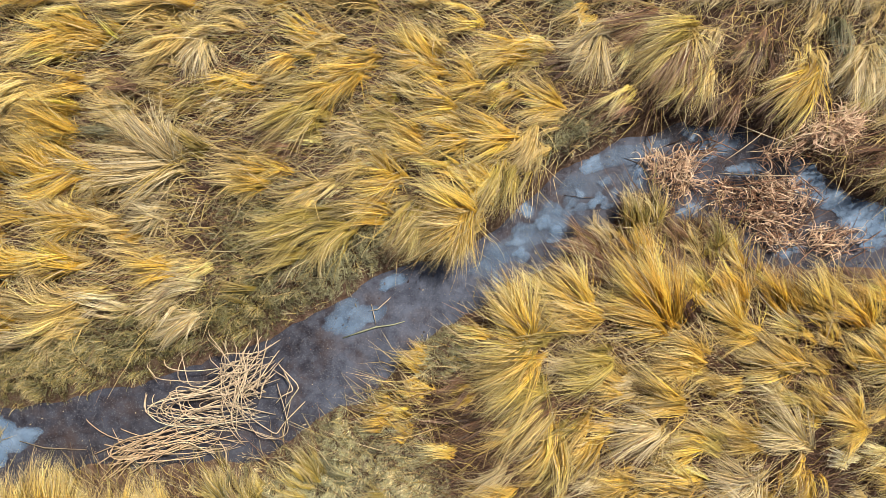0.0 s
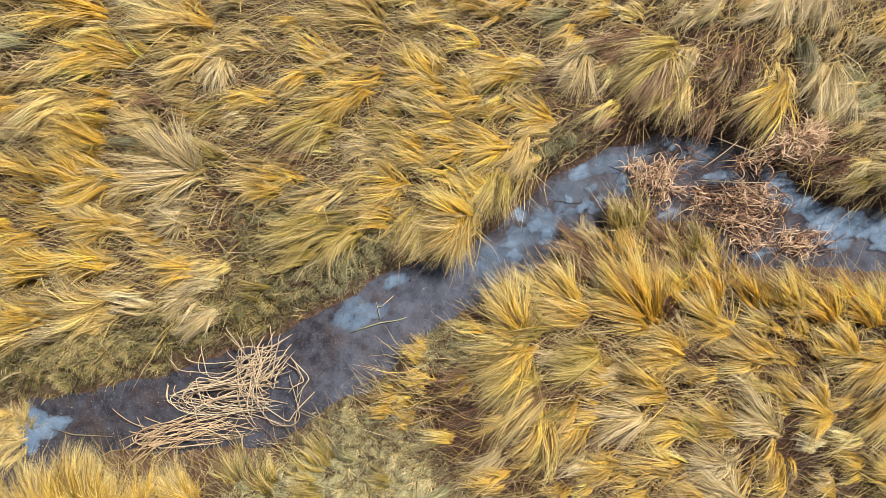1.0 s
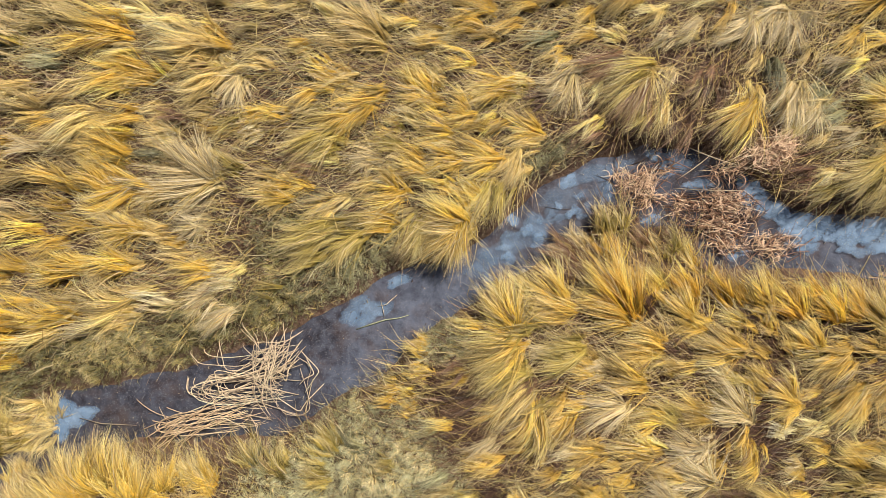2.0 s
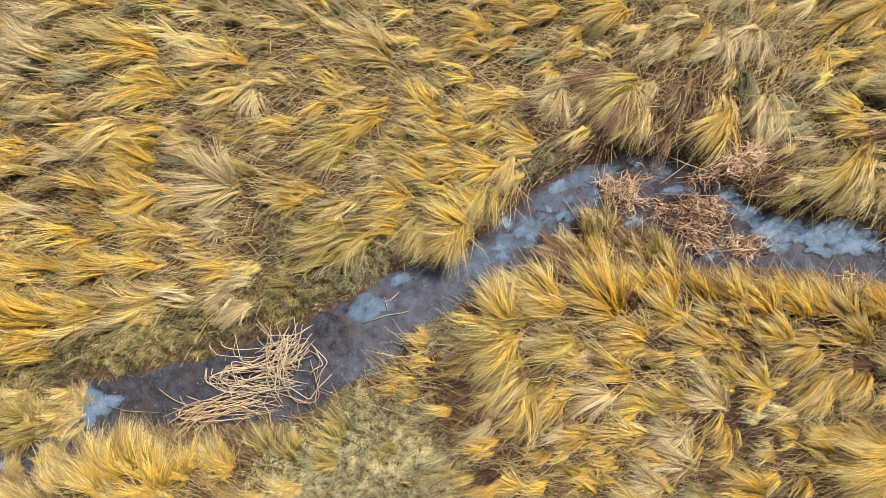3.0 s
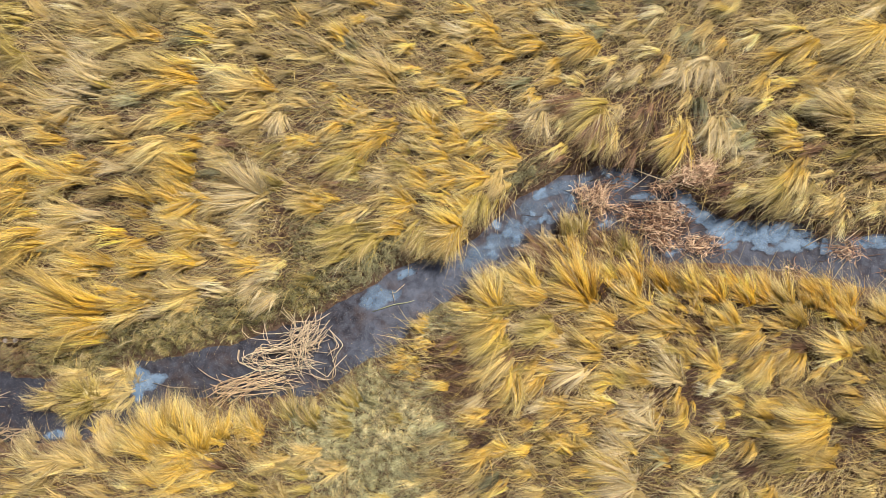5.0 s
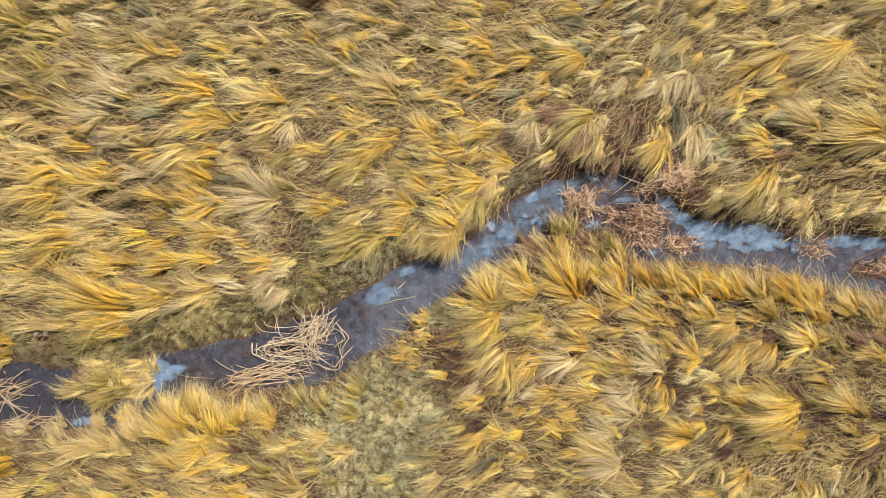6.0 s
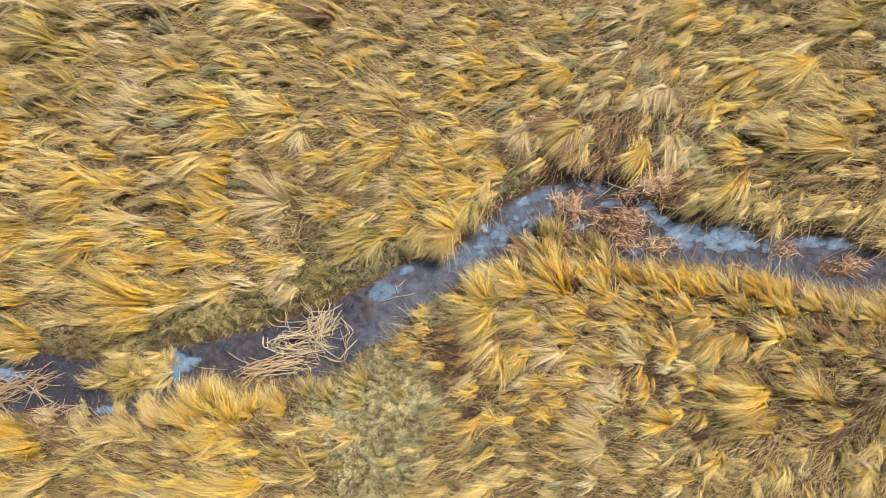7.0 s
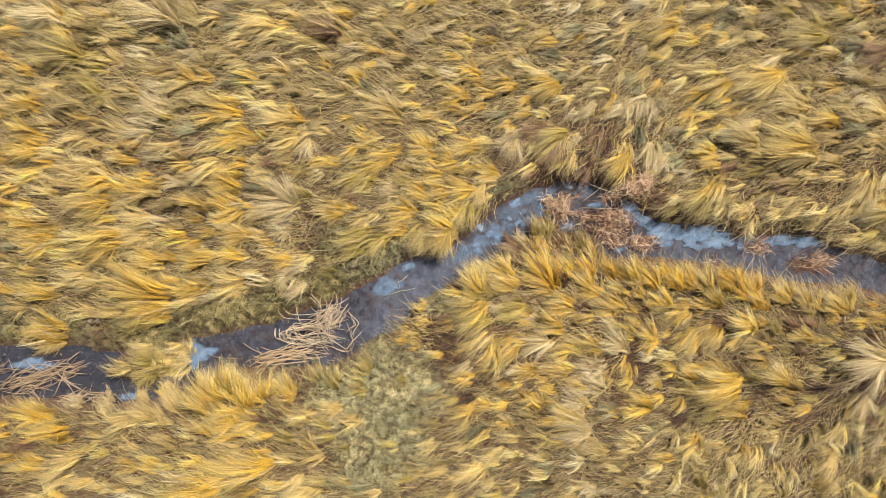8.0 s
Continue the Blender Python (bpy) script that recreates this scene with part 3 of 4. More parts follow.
# tufts in between: one mesh of many, each of a few locks
step = 0.235
cx, cy = np.meshgrid(np.arange(X0, X1, step), np.arange(Y0, Y1, step))
cx, cy = (cx + rng.uniform(-0.5, 0.5, cx.shape) * step).ravel(), (cy + rng.uniform(-0.5, 0.5, cy.shape) * step).ravel()
keep = (in_stream(cx, cy) < -0.14) & (rng.rand(len(cx)) > np.where(cy < -1.0, 0.72, 0.95) * short_turf(cx, cy))
cx, cy = cx[keep], cy[keep]
head, ln, near, dist = lie(cx, cy)
mood = value_noise(cx, cy, 0.9, 4.0) * 0.6 + rng.rand(len(cx)) * 0.4
tone_near = np.array([np.array(t[4][:3]) for t in TUSSOCKS])[near]
mood = mood + 0.26 * smooth((cy - 1.0) / 1.2)
withered = smooth((in_stream(cx, cy) + 0.75) / 0.3) * (cx > 0.7) * (cx < 2.9) * (cy > np.interp(cx, BANK_X, NORTH_Y))
mood = mood - 0.5 * withered
ragged = smooth((cx - 2.3) / 0.8) * smooth((-1.9 - cy) / 0.6)
mood = mood + 0.12 * ragged
head = head + ragged * rng.normal(0, 1.3, len(cx))
tone_else = pick(np.clip((mood - 0.2) / 0.6, 0, 0.999), [(BROWN, 1.5), (OLIVE, 2.6), (STRAW, 3.6), (PALE, 2.3)])
matted = np.maximum(smooth((cy - 1.3) / 0.9), ragged)
fine = rng.rand(len(cx)) < 0.55 * matted
tone_else[fine] = np.array(KHAKI[:3])
mossy = lightly(cx, cy) & (rng.rand(len(cx)) < 0.55)
tone_else[mossy] = pick(rng.rand(int(mossy.sum())), [(GREEN, 1.0), (KHAKI, 2.0), (STRAW, 2.0), (HAY, 1.5)])
lush = (cx > -0.1) & (cy < np.interp(cx, BANK_X, SOUTH_Y)) & (cy > -2.1) & (rng.rand(len(cx)) < 0.75)
tone_else[lush] = pick(rng.rand(int(lush.sum())), [(MULCH, 1.3), (BROWN, 1.4), (OLIVE, 1.6), (HAY, 2.0)])
sunk = (withered > 0.4) & (rng.rand(len(cx)) < 0.5)
tone_else[sunk] = np.array(MULCH[:3])
strong = np.array([t[4] in (GOLD, AMBER, HAY, STRAW, OLIVE) for t in TUSSOCKS])[near]
own = strong & (dist < 0.6) & (rng.rand(len(cx)) < 0.5 * (1 - withered) * (1 - 0.6 * matted))
tone = np.where(own[:, None, None], tone_near, tone_else)
thin = (short_turf(cx, cy) > 0.25) & (cy < -1.0)
tone[thin] = pick(rng.rand(int(thin.sum())), [(GREEN, 3.0), (KHAKI, 2.0), (OLIVE, 1.0)])
locks, per = 9, 14
m = len(cx) * locks
n = m * per
of = lambda v: np.repeat(v, locks, 0)
rep = lambda v: np.repeat(v, per, 0)
lx, ly = of(cx) + rng.normal(0, 0.03, m), of(cy) + rng.normal(0, 0.03, m)
l_head = of(head + rng.normal(0, 0.26, len(cx))) + rng.normal(0, 0.22, m)
l_len = of(np.clip(ln, 0.25, 0.5) * rng.uniform(0.6, 0.95, len(cx))) * rng.uniform(0.7, 1.15, m)
l_pig = of(tone * (0.93 + rng.normal(0, 0.22, (len(cx), 1, 1)))) * np.clip(rng.normal(1.02, 0.36, (m, 1, 1)), 0.3, 1.45)
root = np.zeros((n, 3))
root[:, 0], root[:, 1] = rep(lx) + rng.normal(0, 0.009, n), rep(ly) + rng.normal(0, 0.009, n)
root[:, 2] = height(root[:, 0], root[:, 1]) - 0.004
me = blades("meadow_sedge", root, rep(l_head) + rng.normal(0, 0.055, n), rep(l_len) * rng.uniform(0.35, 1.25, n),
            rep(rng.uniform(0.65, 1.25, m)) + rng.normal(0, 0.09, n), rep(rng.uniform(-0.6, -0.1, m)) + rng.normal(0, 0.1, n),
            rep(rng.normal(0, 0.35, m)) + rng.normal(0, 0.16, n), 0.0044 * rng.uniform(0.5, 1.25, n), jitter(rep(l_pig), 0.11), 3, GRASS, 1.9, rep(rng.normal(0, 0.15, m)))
tagged(new("meadow_sedge", me), "matted straw and olive sedge leaves between the tussocks", "grass", kind="stuff")

# thatch of fallen leaves near the ground
n = 150000
x, y = rng.uniform(X0, X1, n), rng.uniform(Y0, Y1, n)
keep = (height(x, y) > WATER_Z + 0.06) & (rng.rand(n) > 0.75 * short_turf(x, y))
x, y = x[keep], y[keep]
n = len(x)
head = np.concatenate([lie(x[i:i + 20000], y[i:i + 20000])[0] for i in range(0, n, 20000)])
mood = value_noise(x, y, 1.1, 8.0) * 0.5 + rng.rand(n) * 0.5 + 0.15 * smooth((y - 1.0) / 1.2)
pig = jitter(pick(np.clip((mood - 0.15) / 0.7, 0, 0.999), [(MULCH, 4.4), (BROWN, 2.4), (OLIVE, 1.3), (STRAW, 1.6), (PALE, 1.1)]))
mossy = lightly(x, y) & (rng.rand(n) < 0.68)
pig[mossy] = jitter(pick(rng.rand(int(mossy.sum())), [(BROWN, 1.2), (GREEN, 1.6), (OLIVE, 1.6), (KHAKI, 2.2), (PALE, 1.0)]))
fine = rng.rand(n) < 0.5 * np.maximum(smooth((y - 1.3) / 0.9), smooth((x - 2.3) / 0.8) * smooth((-1.9 - y) / 0.6))
pig[fine] = jitter(np.array(KHAKI[:3])[None].repeat(int(fine.sum()), 0))
root = np.stack([x, y, height(x, y) - 0.003], 1)
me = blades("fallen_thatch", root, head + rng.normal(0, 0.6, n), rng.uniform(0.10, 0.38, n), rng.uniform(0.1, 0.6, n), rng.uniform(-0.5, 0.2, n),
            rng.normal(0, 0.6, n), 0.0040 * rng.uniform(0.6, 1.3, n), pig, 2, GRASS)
tagged(new("fallen_thatch", me), "brown and grey thatch of fallen dead leaves on the soil", "dead grass", kind="stuff")

# short turf on the banks
n = 1150000
x, y = rng.uniform(X0, X1, n), rng.uniform(-3.2, 1.2, n)
south = y < 0.5 * (np.interp(x, BANK_X, NORTH_Y) + np.interp(x, BANK_X, SOUTH_Y))
keep = (rng.rand(n) < short_turf(x, y)) & (in_stream(x, y) < np.where(south, -0.02, -0.06 - 0.16 * rng.rand(n)))
x, y = x[keep], y[keep]
n = len(x)
whorl = value_noise(x, y, 17.0, 1.0) * 7 + value_noise(x, y, 2.0, 6.0) * 4
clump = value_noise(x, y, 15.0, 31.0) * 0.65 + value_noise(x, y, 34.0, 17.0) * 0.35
mood = value_noise(x, y, 3.0, 2.0) * 0.45 + clump * 0.3 + rng.rand(n) * 0.25
pig = jitter(pick(np.clip((mood - 0.2) / 0.6, 0, 0.999), [(OLIVE, 1.0), (GREEN, 6.5), (STRAW, 0.9), (PALE, 1.3)]), 0.22)
green = south[keep] & (x < 0.1) & (rng.rand(n) < 0.55)
pig[green] = jitter(np.array(GREEN[:3])[None].repeat(int(green.sum()), 0), 0.2)
# north-bank turf takes browner, darker tones towards the west
browner = ~south[keep] & (rng.rand(n) < 0.70 * smooth((-0.7 - x) / 0.8))
pig[browner] = jitter(pick(np.clip((mood[browner] - 0.2) / 0.6, 0, 0.999), [(BROWN, 2.6), (MULCH, 1.2), (MOSS, 3.6), (OLIVE, 1.0), (KHAKI, 0.9)]), 0.25)
# pigment scaled: lighter in taller clumps and on the south bank, darker elsewhere
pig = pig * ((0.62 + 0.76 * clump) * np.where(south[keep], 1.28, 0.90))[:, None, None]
root = np.stack([x, y, height(x, y) - 0.003], 1)
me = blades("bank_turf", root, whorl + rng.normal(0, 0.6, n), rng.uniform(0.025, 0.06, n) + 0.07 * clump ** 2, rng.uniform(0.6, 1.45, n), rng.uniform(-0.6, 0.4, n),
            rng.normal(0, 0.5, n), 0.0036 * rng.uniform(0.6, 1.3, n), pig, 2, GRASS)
tagged(new("bank_turf", me), "short fine grey-green turf along the stream bank", "turf", kind="stuff")

# the meadow goes on round about, thinner
tufts = 4600
tx, ty = rng.uniform(-17, 17, tufts), rng.uniform(-13, 13, tufts)
keep = ((tx < X0) | (tx > X1) | (ty < Y0) | (ty > Y1)) & (in_stream(tx, ty) < -0.2)
tx, ty = tx[keep], ty[keep]
per = 14
n = len(tx) * per
rep = lambda v: np.repeat(v, per, 0)
pig = pick(np.clip(rng.rand(len(tx)) * 0.5 + value_noise(tx, ty, 0.8, 3.0) * 0.5, 0, 0.999), [(BROWN, 1.5), (OLIVE, 2.0), (STRAW, 3.0), (GOLD, 3.0), (PALE, 1.5)])
root = np.zeros((n, 3))
root[:, 0], root[:, 1] = rep(tx) + rng.normal(0, 0.05, n), rep(ty) + rng.normal(0, 0.05, n)
root[:, 2] = height(root[:, 0], root[:, 1]) - 0.003
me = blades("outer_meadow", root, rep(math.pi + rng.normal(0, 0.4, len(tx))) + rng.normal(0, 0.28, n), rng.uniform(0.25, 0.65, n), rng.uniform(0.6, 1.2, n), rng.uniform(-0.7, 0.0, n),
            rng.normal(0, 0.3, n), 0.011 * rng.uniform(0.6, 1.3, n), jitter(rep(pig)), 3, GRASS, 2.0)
tagged(new("outer_meadow", me), "golden and straw sedge of the meadow round about", "grass", kind="stuff")

# ---- dead reeds, withered plants and film on the water ----
TAN = np.array((0.79, 0.665, 0.485))
RUST = np.array((0.31, 0.165, 0.10))
DARK = np.array((0.07, 0.05, 0.045))


def strand(name, points, width, thick, colour, parent=None):
    """A bent, flattened stalk along the points, as one mesh object."""
    p = np.array(points)
    n = len(p)
    d = np.gradient(p, axis=0)
    d /= np.linalg.norm(d, axis=1, keepdims=True) + 1e-9
    up = np.array([0, 0, 1.0])
    side = np.cross(d, up)
    side /= np.linalg.norm(side, axis=1, keepdims=True) + 1e-6
    top = np.cross(side, d)
    s = np.linspace(0, 1, n)
    taper = (0.55 + 0.45 * np.minimum(1, s * 6)) * (1 - 0.75 * s ** 3)
    a, b = side * (width / 2 * taper)[:, None], top * (thick / 2 * taper)[:, None]
    ring = np.stack([p + a, p + b, p - a, p - b], 1).reshape(-1, 3)
    faces = [(4 * k + i, 4 * k + (i + 1) % 4, 4 * k + 4 + (i + 1) % 4, 4 * k + 4 + i) for k in range(n - 1) for i in range(4)]
    faces += [(3, 2, 1, 0), tuple(4 * n - 4 + i for i in range(4))]
    me = mesh_of(name, ring.tolist(), faces, [REED])
    shade = colour * (1 + rng.normal(0, 0.12))
    col = np.concatenate([np.clip(np.outer(0.82 + 0.3 * s, shade).repeat(4, 0), 0.01, 0.85), np.ones((4 * n, 1))], 1)
    me.attributes.new("pigment", "FLOAT_COLOR", "POINT").data.foreach_set("color", col.ravel())
    ob = new(name, me)
    ob.parent = parent
    return ob


def bent_path(x, y, z, heading, length, curl, kinks, top, n=10, rise=0.5):
    """A stalk's way: it arcs, folds at its kinks and sinks back towards the water."""
    pts, p, az = [], np.array([x, y, z]), heading
    folds = {int(k): rng.choice([-1, 1]) * rng.uniform(0.7, 1.9) for k in rng.choice(np.arange(2, n - 1), kinks, replace=False)} if kinks else {}
    el = rise
    for k in range(n):
        pts.append(p.copy())
        az += curl / n + folds.get(k, 0)
        el = rise * (1 - 2.0 * k / n)
        p = p + np.array([math.cos(az) * math.cos(el), math.sin(az) * math.cos(el), math.sin(el)]) * length / n
        p[2] = min(max(p[2], WATER_Z + 0.012), top)
    return pts


def at(name, x, y, z=WATER_Z):
    ob = new(name)
    ob.location = (x, y, z)
    ob.empty_display_size = 0.1
    return ob


def heap(name, x, y, label, category, beds, slack=1.0):
    """A heap of fallen stalks. beds: (dx, dy, rx, ry, turn, stalks, heading, scatter, length, top, colour, width)."""
    base = at(name, x, y)
    for dx, dy, rx, ry, turn, count, heading, scatter, length, top, colour, wide in beds:
        c, s = math.cos(radians(turn)), math.sin(radians(turn))
        for _ in range(count):
            r, a = math.sqrt(rng.rand()), rng.uniform(0, 2 * math.pi)
            u, v = rx * r * math.cos(a), ry * r * math.sin(a)
            ln = length * rng.uniform(0.6, 1.3)
            hd = radians(heading + rng.normal(0, scatter)) + (math.pi if rng.rand() < 0.5 else 0)
            mid = np.array([dx + c * u - s * v, dy + s * u + c * v])
            curl = rng.choice([-1, 1]) * rng.uniform(0.3, 1.5) * slack
            st = mid - np.array([math.cos(hd + curl / 2), math.sin(hd + curl / 2)]) * ln * 0.46
            lift = top * (1 - r * r) * rng.uniform(0.2, 1)
            pts = bent_path(st[0], st[1], 0.015 + lift * 0.6, hd, ln, curl, rng.choice([0, 0, 0, 1, 1] if slack > 0.5 else [0, 0, 0, 1]), top, 13, rng.uniform(0.0, 0.5))
            pts = [(q[0], q[1], max(q[2], 0.012)) for q in pts]
            strand("stalk", pts, wide * rng.uniform(0.55, 1.1), wide * 0.4, colour, base)
    return tagged(base, label, category)


PINK = TAN * np.array((1.0, 0.93, 0.86))


def bundle(base, guide, count, stray, top, colour, wide):
    """Long dead leaves that run side by side along a folded guide (dx, dy in centimetres about the base), each one off by its own amount."""
    g = np.array(guide, float) / 100
    for _ in range(count):
        p = g + rng.normal(0, stray * 0.5, 2) + rng.normal(0, stray * 0.95, g.shape)
        c, w = math.cos(a := rng.normal(0, 0.22)), math.sin(a)
        p = (p - p.mean(0)) @ np.array([[c, w], [-w, c]]) * rng.uniform(0.55, 1.12) + p.mean(0)
        cut = rng.choice([0.12, 0.25])
        for _ in range(2):
            near, past = (1 - cut) * p[:-1] + cut * p[1:], cut * p[:-1] + (1 - cut) * p[1:]
            p = np.concatenate([p[:1], np.stack([near, past], 1).reshape(-1, 2), p[-1:]])
        q = np.linspace(0, 1, len(p))
        z = np.maximum(0.012, top * (rng.uniform(0.0, 0.5) + rng.uniform(0.1, 0.6) * np.sin(math.pi * q)))
        strand("stalk", np.column_stack([p, z]), wide * rng.uniform(0.6, 1.15), wide * 0.4, colour, base)


nest = at("reed_heap", -1.630, -1.066)
bundle(nest, [(36, 27), (2, 11), (-42, 2), (-29, -11), (21, -17)], 9, 0.055, 0.22, TAN, 0.0083)
bundle(nest, [(44, 11), (10, 8), (-29, -2), (-32, -12), (10, -13), (36, -8)], 9, 0.05, 0.18, TAN, 0.0083)
bundle(nest, [(24, 16), (-12, 8), (-36, 8), (-44, -6), (-28, -13)], 4, 0.04, 0.16, TAN, 0.0077)
bundle(nest, [(10, 31), (13, 8), (21, -19)], 11, 0.07, 0.24, TAN, 0.0080)
bundle(nest, [(19, 44), (21, 27), (10, 0), (17, -15)], 8, 0.05, 0.28, TAN, 0.0080)
bundle(nest, [(-10, 20), (10, 20), (40, 28)], 6, 0.06, 0.26, TAN, 0.0077)
bundle(nest, [(45, 25), (30, 17), (33, 8), (13, 15)], 9, 0.055, 0.26, TAN, 0.0075)
bundle(nest, [(40, 34), (22, 24), (6, 33), (2, 22)], 4, 0.05, 0.28, TAN, 0.0075)
bundle(nest, [(-86, -45), (-55, -28), (-17, -19), (17, -19)], 12, 0.035, 0.14, PINK, 0.0085)
bundle(nest, [(-70, -42), (-36, -31), (2, -24)], 9, 0.035, 0.12, PINK, 0.0083)
bundle(nest, [(-82, -31), (-55, -23), (-17, -18)], 8, 0.035, 0.12, PINK, 0.0080)
bundle(nest, [(-76, -24), (-70, -34), (-50, -36)], 6, 0.05, 0.12, PINK, 0.0069)
bundle(nest, [(-42, 31), (-36, 22), (-2, 21), (25, 31)], 2, 0.02, 0.22, TAN, 0.0073)
bundle(nest, [(46, 33), (57, 11), (47, 2), (40, -8)], 3, 0.022, 0.10, TAN, 0.0069)
bundle(nest, [(52, 15), (50, -8), (48, -23), (25, -21), (21, -11)], 3, 0.02, 0.08, TAN, 0.0075)
bundle(nest, [(2, -26), (10, -32), (4, -46), (-8, -31)], 2, 0.02, 0.06, TAN, 0.0073)
bundle(nest, [(-25, 38), (-15, 15), (-6, 11)], 2, 0.03, 0.24, TAN, 0.0067)
bundle(nest, [(-6, 50), (10, 31), (17, 12)], 3, 0.03, 0.28, TAN, 0.0067)
bundle(nest, [(-48, 8), (-50, -2), (-29, -13)], 3, 0.025, 0.08, TAN, 0.0072)
bundle(nest, [(33, 50), (31, 38), (24, 25)], 3, 0.03, 0.28, TAN, 0.0067)
bundle(nest, [(-48, -42), (-20, -36), (6, -31), (20, -21)], 4, 0.02, 0.05, TAN * 0.8, 0.0067)
tagged(nest, "tangled heap of pale dead bent reed leaves lying in the stream", "dead reeds")
heap("reed_heap", -5.100, -1.633, "loose heap of thin pinkish dead reed stems across the stream", "dead reeds", [
    (0.05, 0.09, 0.42, 0.13, 8, 44, 17, 14, 0.46, 0.12, PINK * 0.85, 0.0088),
    (-0.2, -0.06, 0.30, 0.10, 10, 34, 22, 16, 0.42, 0.12, PINK * 0.8, 0.0088),
    (0.50, -0.25, 0.28, 0.05, 4, 34, 12, 18, 0.34, 0.10, PINK * 0.72, 0.0090),
    (0.30, 0.02, 0.2, 0.1, -35, 4, -38, 6, 0.55, 0.12, TAN * 0.85, 0.0080),
    (-0.8, -0.05, 0.4, 0.2, 10, 30, 20, 20, 0.45, 0.12, PINK * 0.7, 0.0090),
], 0.35)


def dead_plant(x, y, label, beds, stems=10, reach=0.3, lift=0.0):
    """A withered water plant: long stems and curled brown leaf strips that mostly lie one way. beds: (dx, dy, rx, ry, leaves, top, paleness, way)."""
    base = at("dead_plant", x, y, WATER_Z + lift)
    roots, ways, pigs, longs = [], [], [], []
    for dx, dy, rx, ry, count, top, pale, way in beds:
        for _ in range(max(2, stems * count // sum(b[4] for b in beds))):
            hd = radians(way + rng.normal(0, 22)) + rng.choice([0, math.pi])
            u, v = dx + rng.normal(0, rx * 0.45), dy + rng.normal(0, ry * 0.45)
            ln = reach * rng.uniform(0.5, 1.3)
            pts = bent_path(u - 0.4 * ln * math.cos(hd), v - 0.4 * ln * math.sin(hd), 0.01 + top * 0.5 * rng.rand(), hd, ln, rng.normal(0, 0.5), rng.choice([0, 0, 0, 1]), top + 0.05, 8, rng.uniform(0.0, 0.5))
            pts = [(q[0], q[1], max(q[2], 0.004)) for q in pts]
            strand("stem", pts, 0.0062, 0.005, [RUST * 0.35, RUST * 0.9, TAN * 0.85][rng.choice([0, 0, 0, 1, 1, 1, 2])], base)
        r, a = np.sqrt(rng.rand(count)), rng.uniform(0, 2 * math.pi, count)
        clump = rng.normal(0, 0.28, (max(3, count // 22), 2)) * (rx, ry)
        k = rng.randint(0, len(clump), count)
        far = np.column_stack([rx * r * np.cos(a), ry * r * np.sin(a)]) * 0.62 + clump[k]
        roots.append(np.column_stack([dx + far[:, 0], dy + far[:, 1], 0.006 + top * (1.1 - r) * rng.rand(count)]))
        ways.append(radians(way) + rng.normal(0, 0.7, count) + math.pi * (rng.rand(count) < 0.42))
        longs.append(rng.uniform(0.05, 0.17, count))
        light = rng.rand(count) < pale
        mix = np.where(light, rng.uniform(0.55, 1.2, count), rng.uniform(0.0, 0.2, count))[:, None]
        col = RUST * rng.uniform(0.25, 1.2, (count, 1)) * (1 - mix) + TAN * np.array((1.02, 0.88, 0.83)) * mix
        pigs.append(np.stack([col * 0.62, col * 0.9, np.maximum(col * 1.25, TAN * 0.45 * (rng.rand(count, 1) < 0.5))], 1))
        roots[-1][:, 2] += 0.03 * light
    root, pig = np.concatenate(roots), np.clip(np.concatenate(pigs), 0.008, 0.8)
    n = len(root)
    blades.at = (x, y, WATER_Z + lift)
    me = blades("withered_leaf_mass", root, np.concatenate(ways), np.concatenate(longs), rng.uniform(0.0, 0.9, n), rng.uniform(-1.0, 0.6, n),
                rng.normal(0, 0.5, n) + rng.choice([-1, 1], n) * rng.uniform(0.8, 4.4, n) * (rng.rand(n) < 0.5), 0.0062 * rng.uniform(0.55, 1.3, n), pig, 7, REED)
    blades.at = (0.0, 0.0, 0.0)
    ob = new("withered_leaf_mass", me)
    ob.parent = base
    tagged(ob, "curled withered brown leaf strips", kind="stuff")
    return tagged(base, label, "dead plant", "withered plants in the stream")


dead_plant(1.51, 0.53, "withered buff and brown water plant standing in the stream",
           [(0.0, 0.02, 0.17, 0.14, 230, 0.18, 0.62, 50), (-0.13, 0.06, 0.10, 0.08, 60, 0.10, 0.6, 110), (0.10, -0.10, 0.12, 0.08, 70, 0.12, 0.5, 20)], 22, 0.3)
dead_plant(2.32, 0.71, "rust-brown curled dead plant leaning over the north bank",
           [(0.02, 0.02, 0.25, 0.09, 210, 0.20, 0.7, 20), (0.16, 0.10, 0.16, 0.09, 160, 0.22, 0.85, 15), (-0.24, -0.09, 0.18, 0.05, 60, 0.10, 0.5, 14)], 26, 0.42, 0.22)
dead_plant(2.11, 0.36, "large tangle of reddish-brown dead plant stems filling the stream",
           [(0.0, 0.04, 0.30, 0.13, 310, 0.16, 0.48, -12), (0.02, -0.13, 0.26, 0.11, 240, 0.14, 0.32, 12), (0.27, -0.06, 0.10, 0.14, 50, 0.10, 0.5, 60), (-0.26, 0.02, 0.12, 0.12, 70, 0.10, 0.35, -20)], 64, 0.5)
dead_plant(2.45, 0.06, "pale curled dead plant lying flat at the water's edge",
           [(0.14, 0.0, 0.22, 0.11, 150, 0.08, 0.6, 20), (-0.25, 0.0, 0.26, 0.09, 130, 0.09, 0.3, -10)], 26, 0.4)
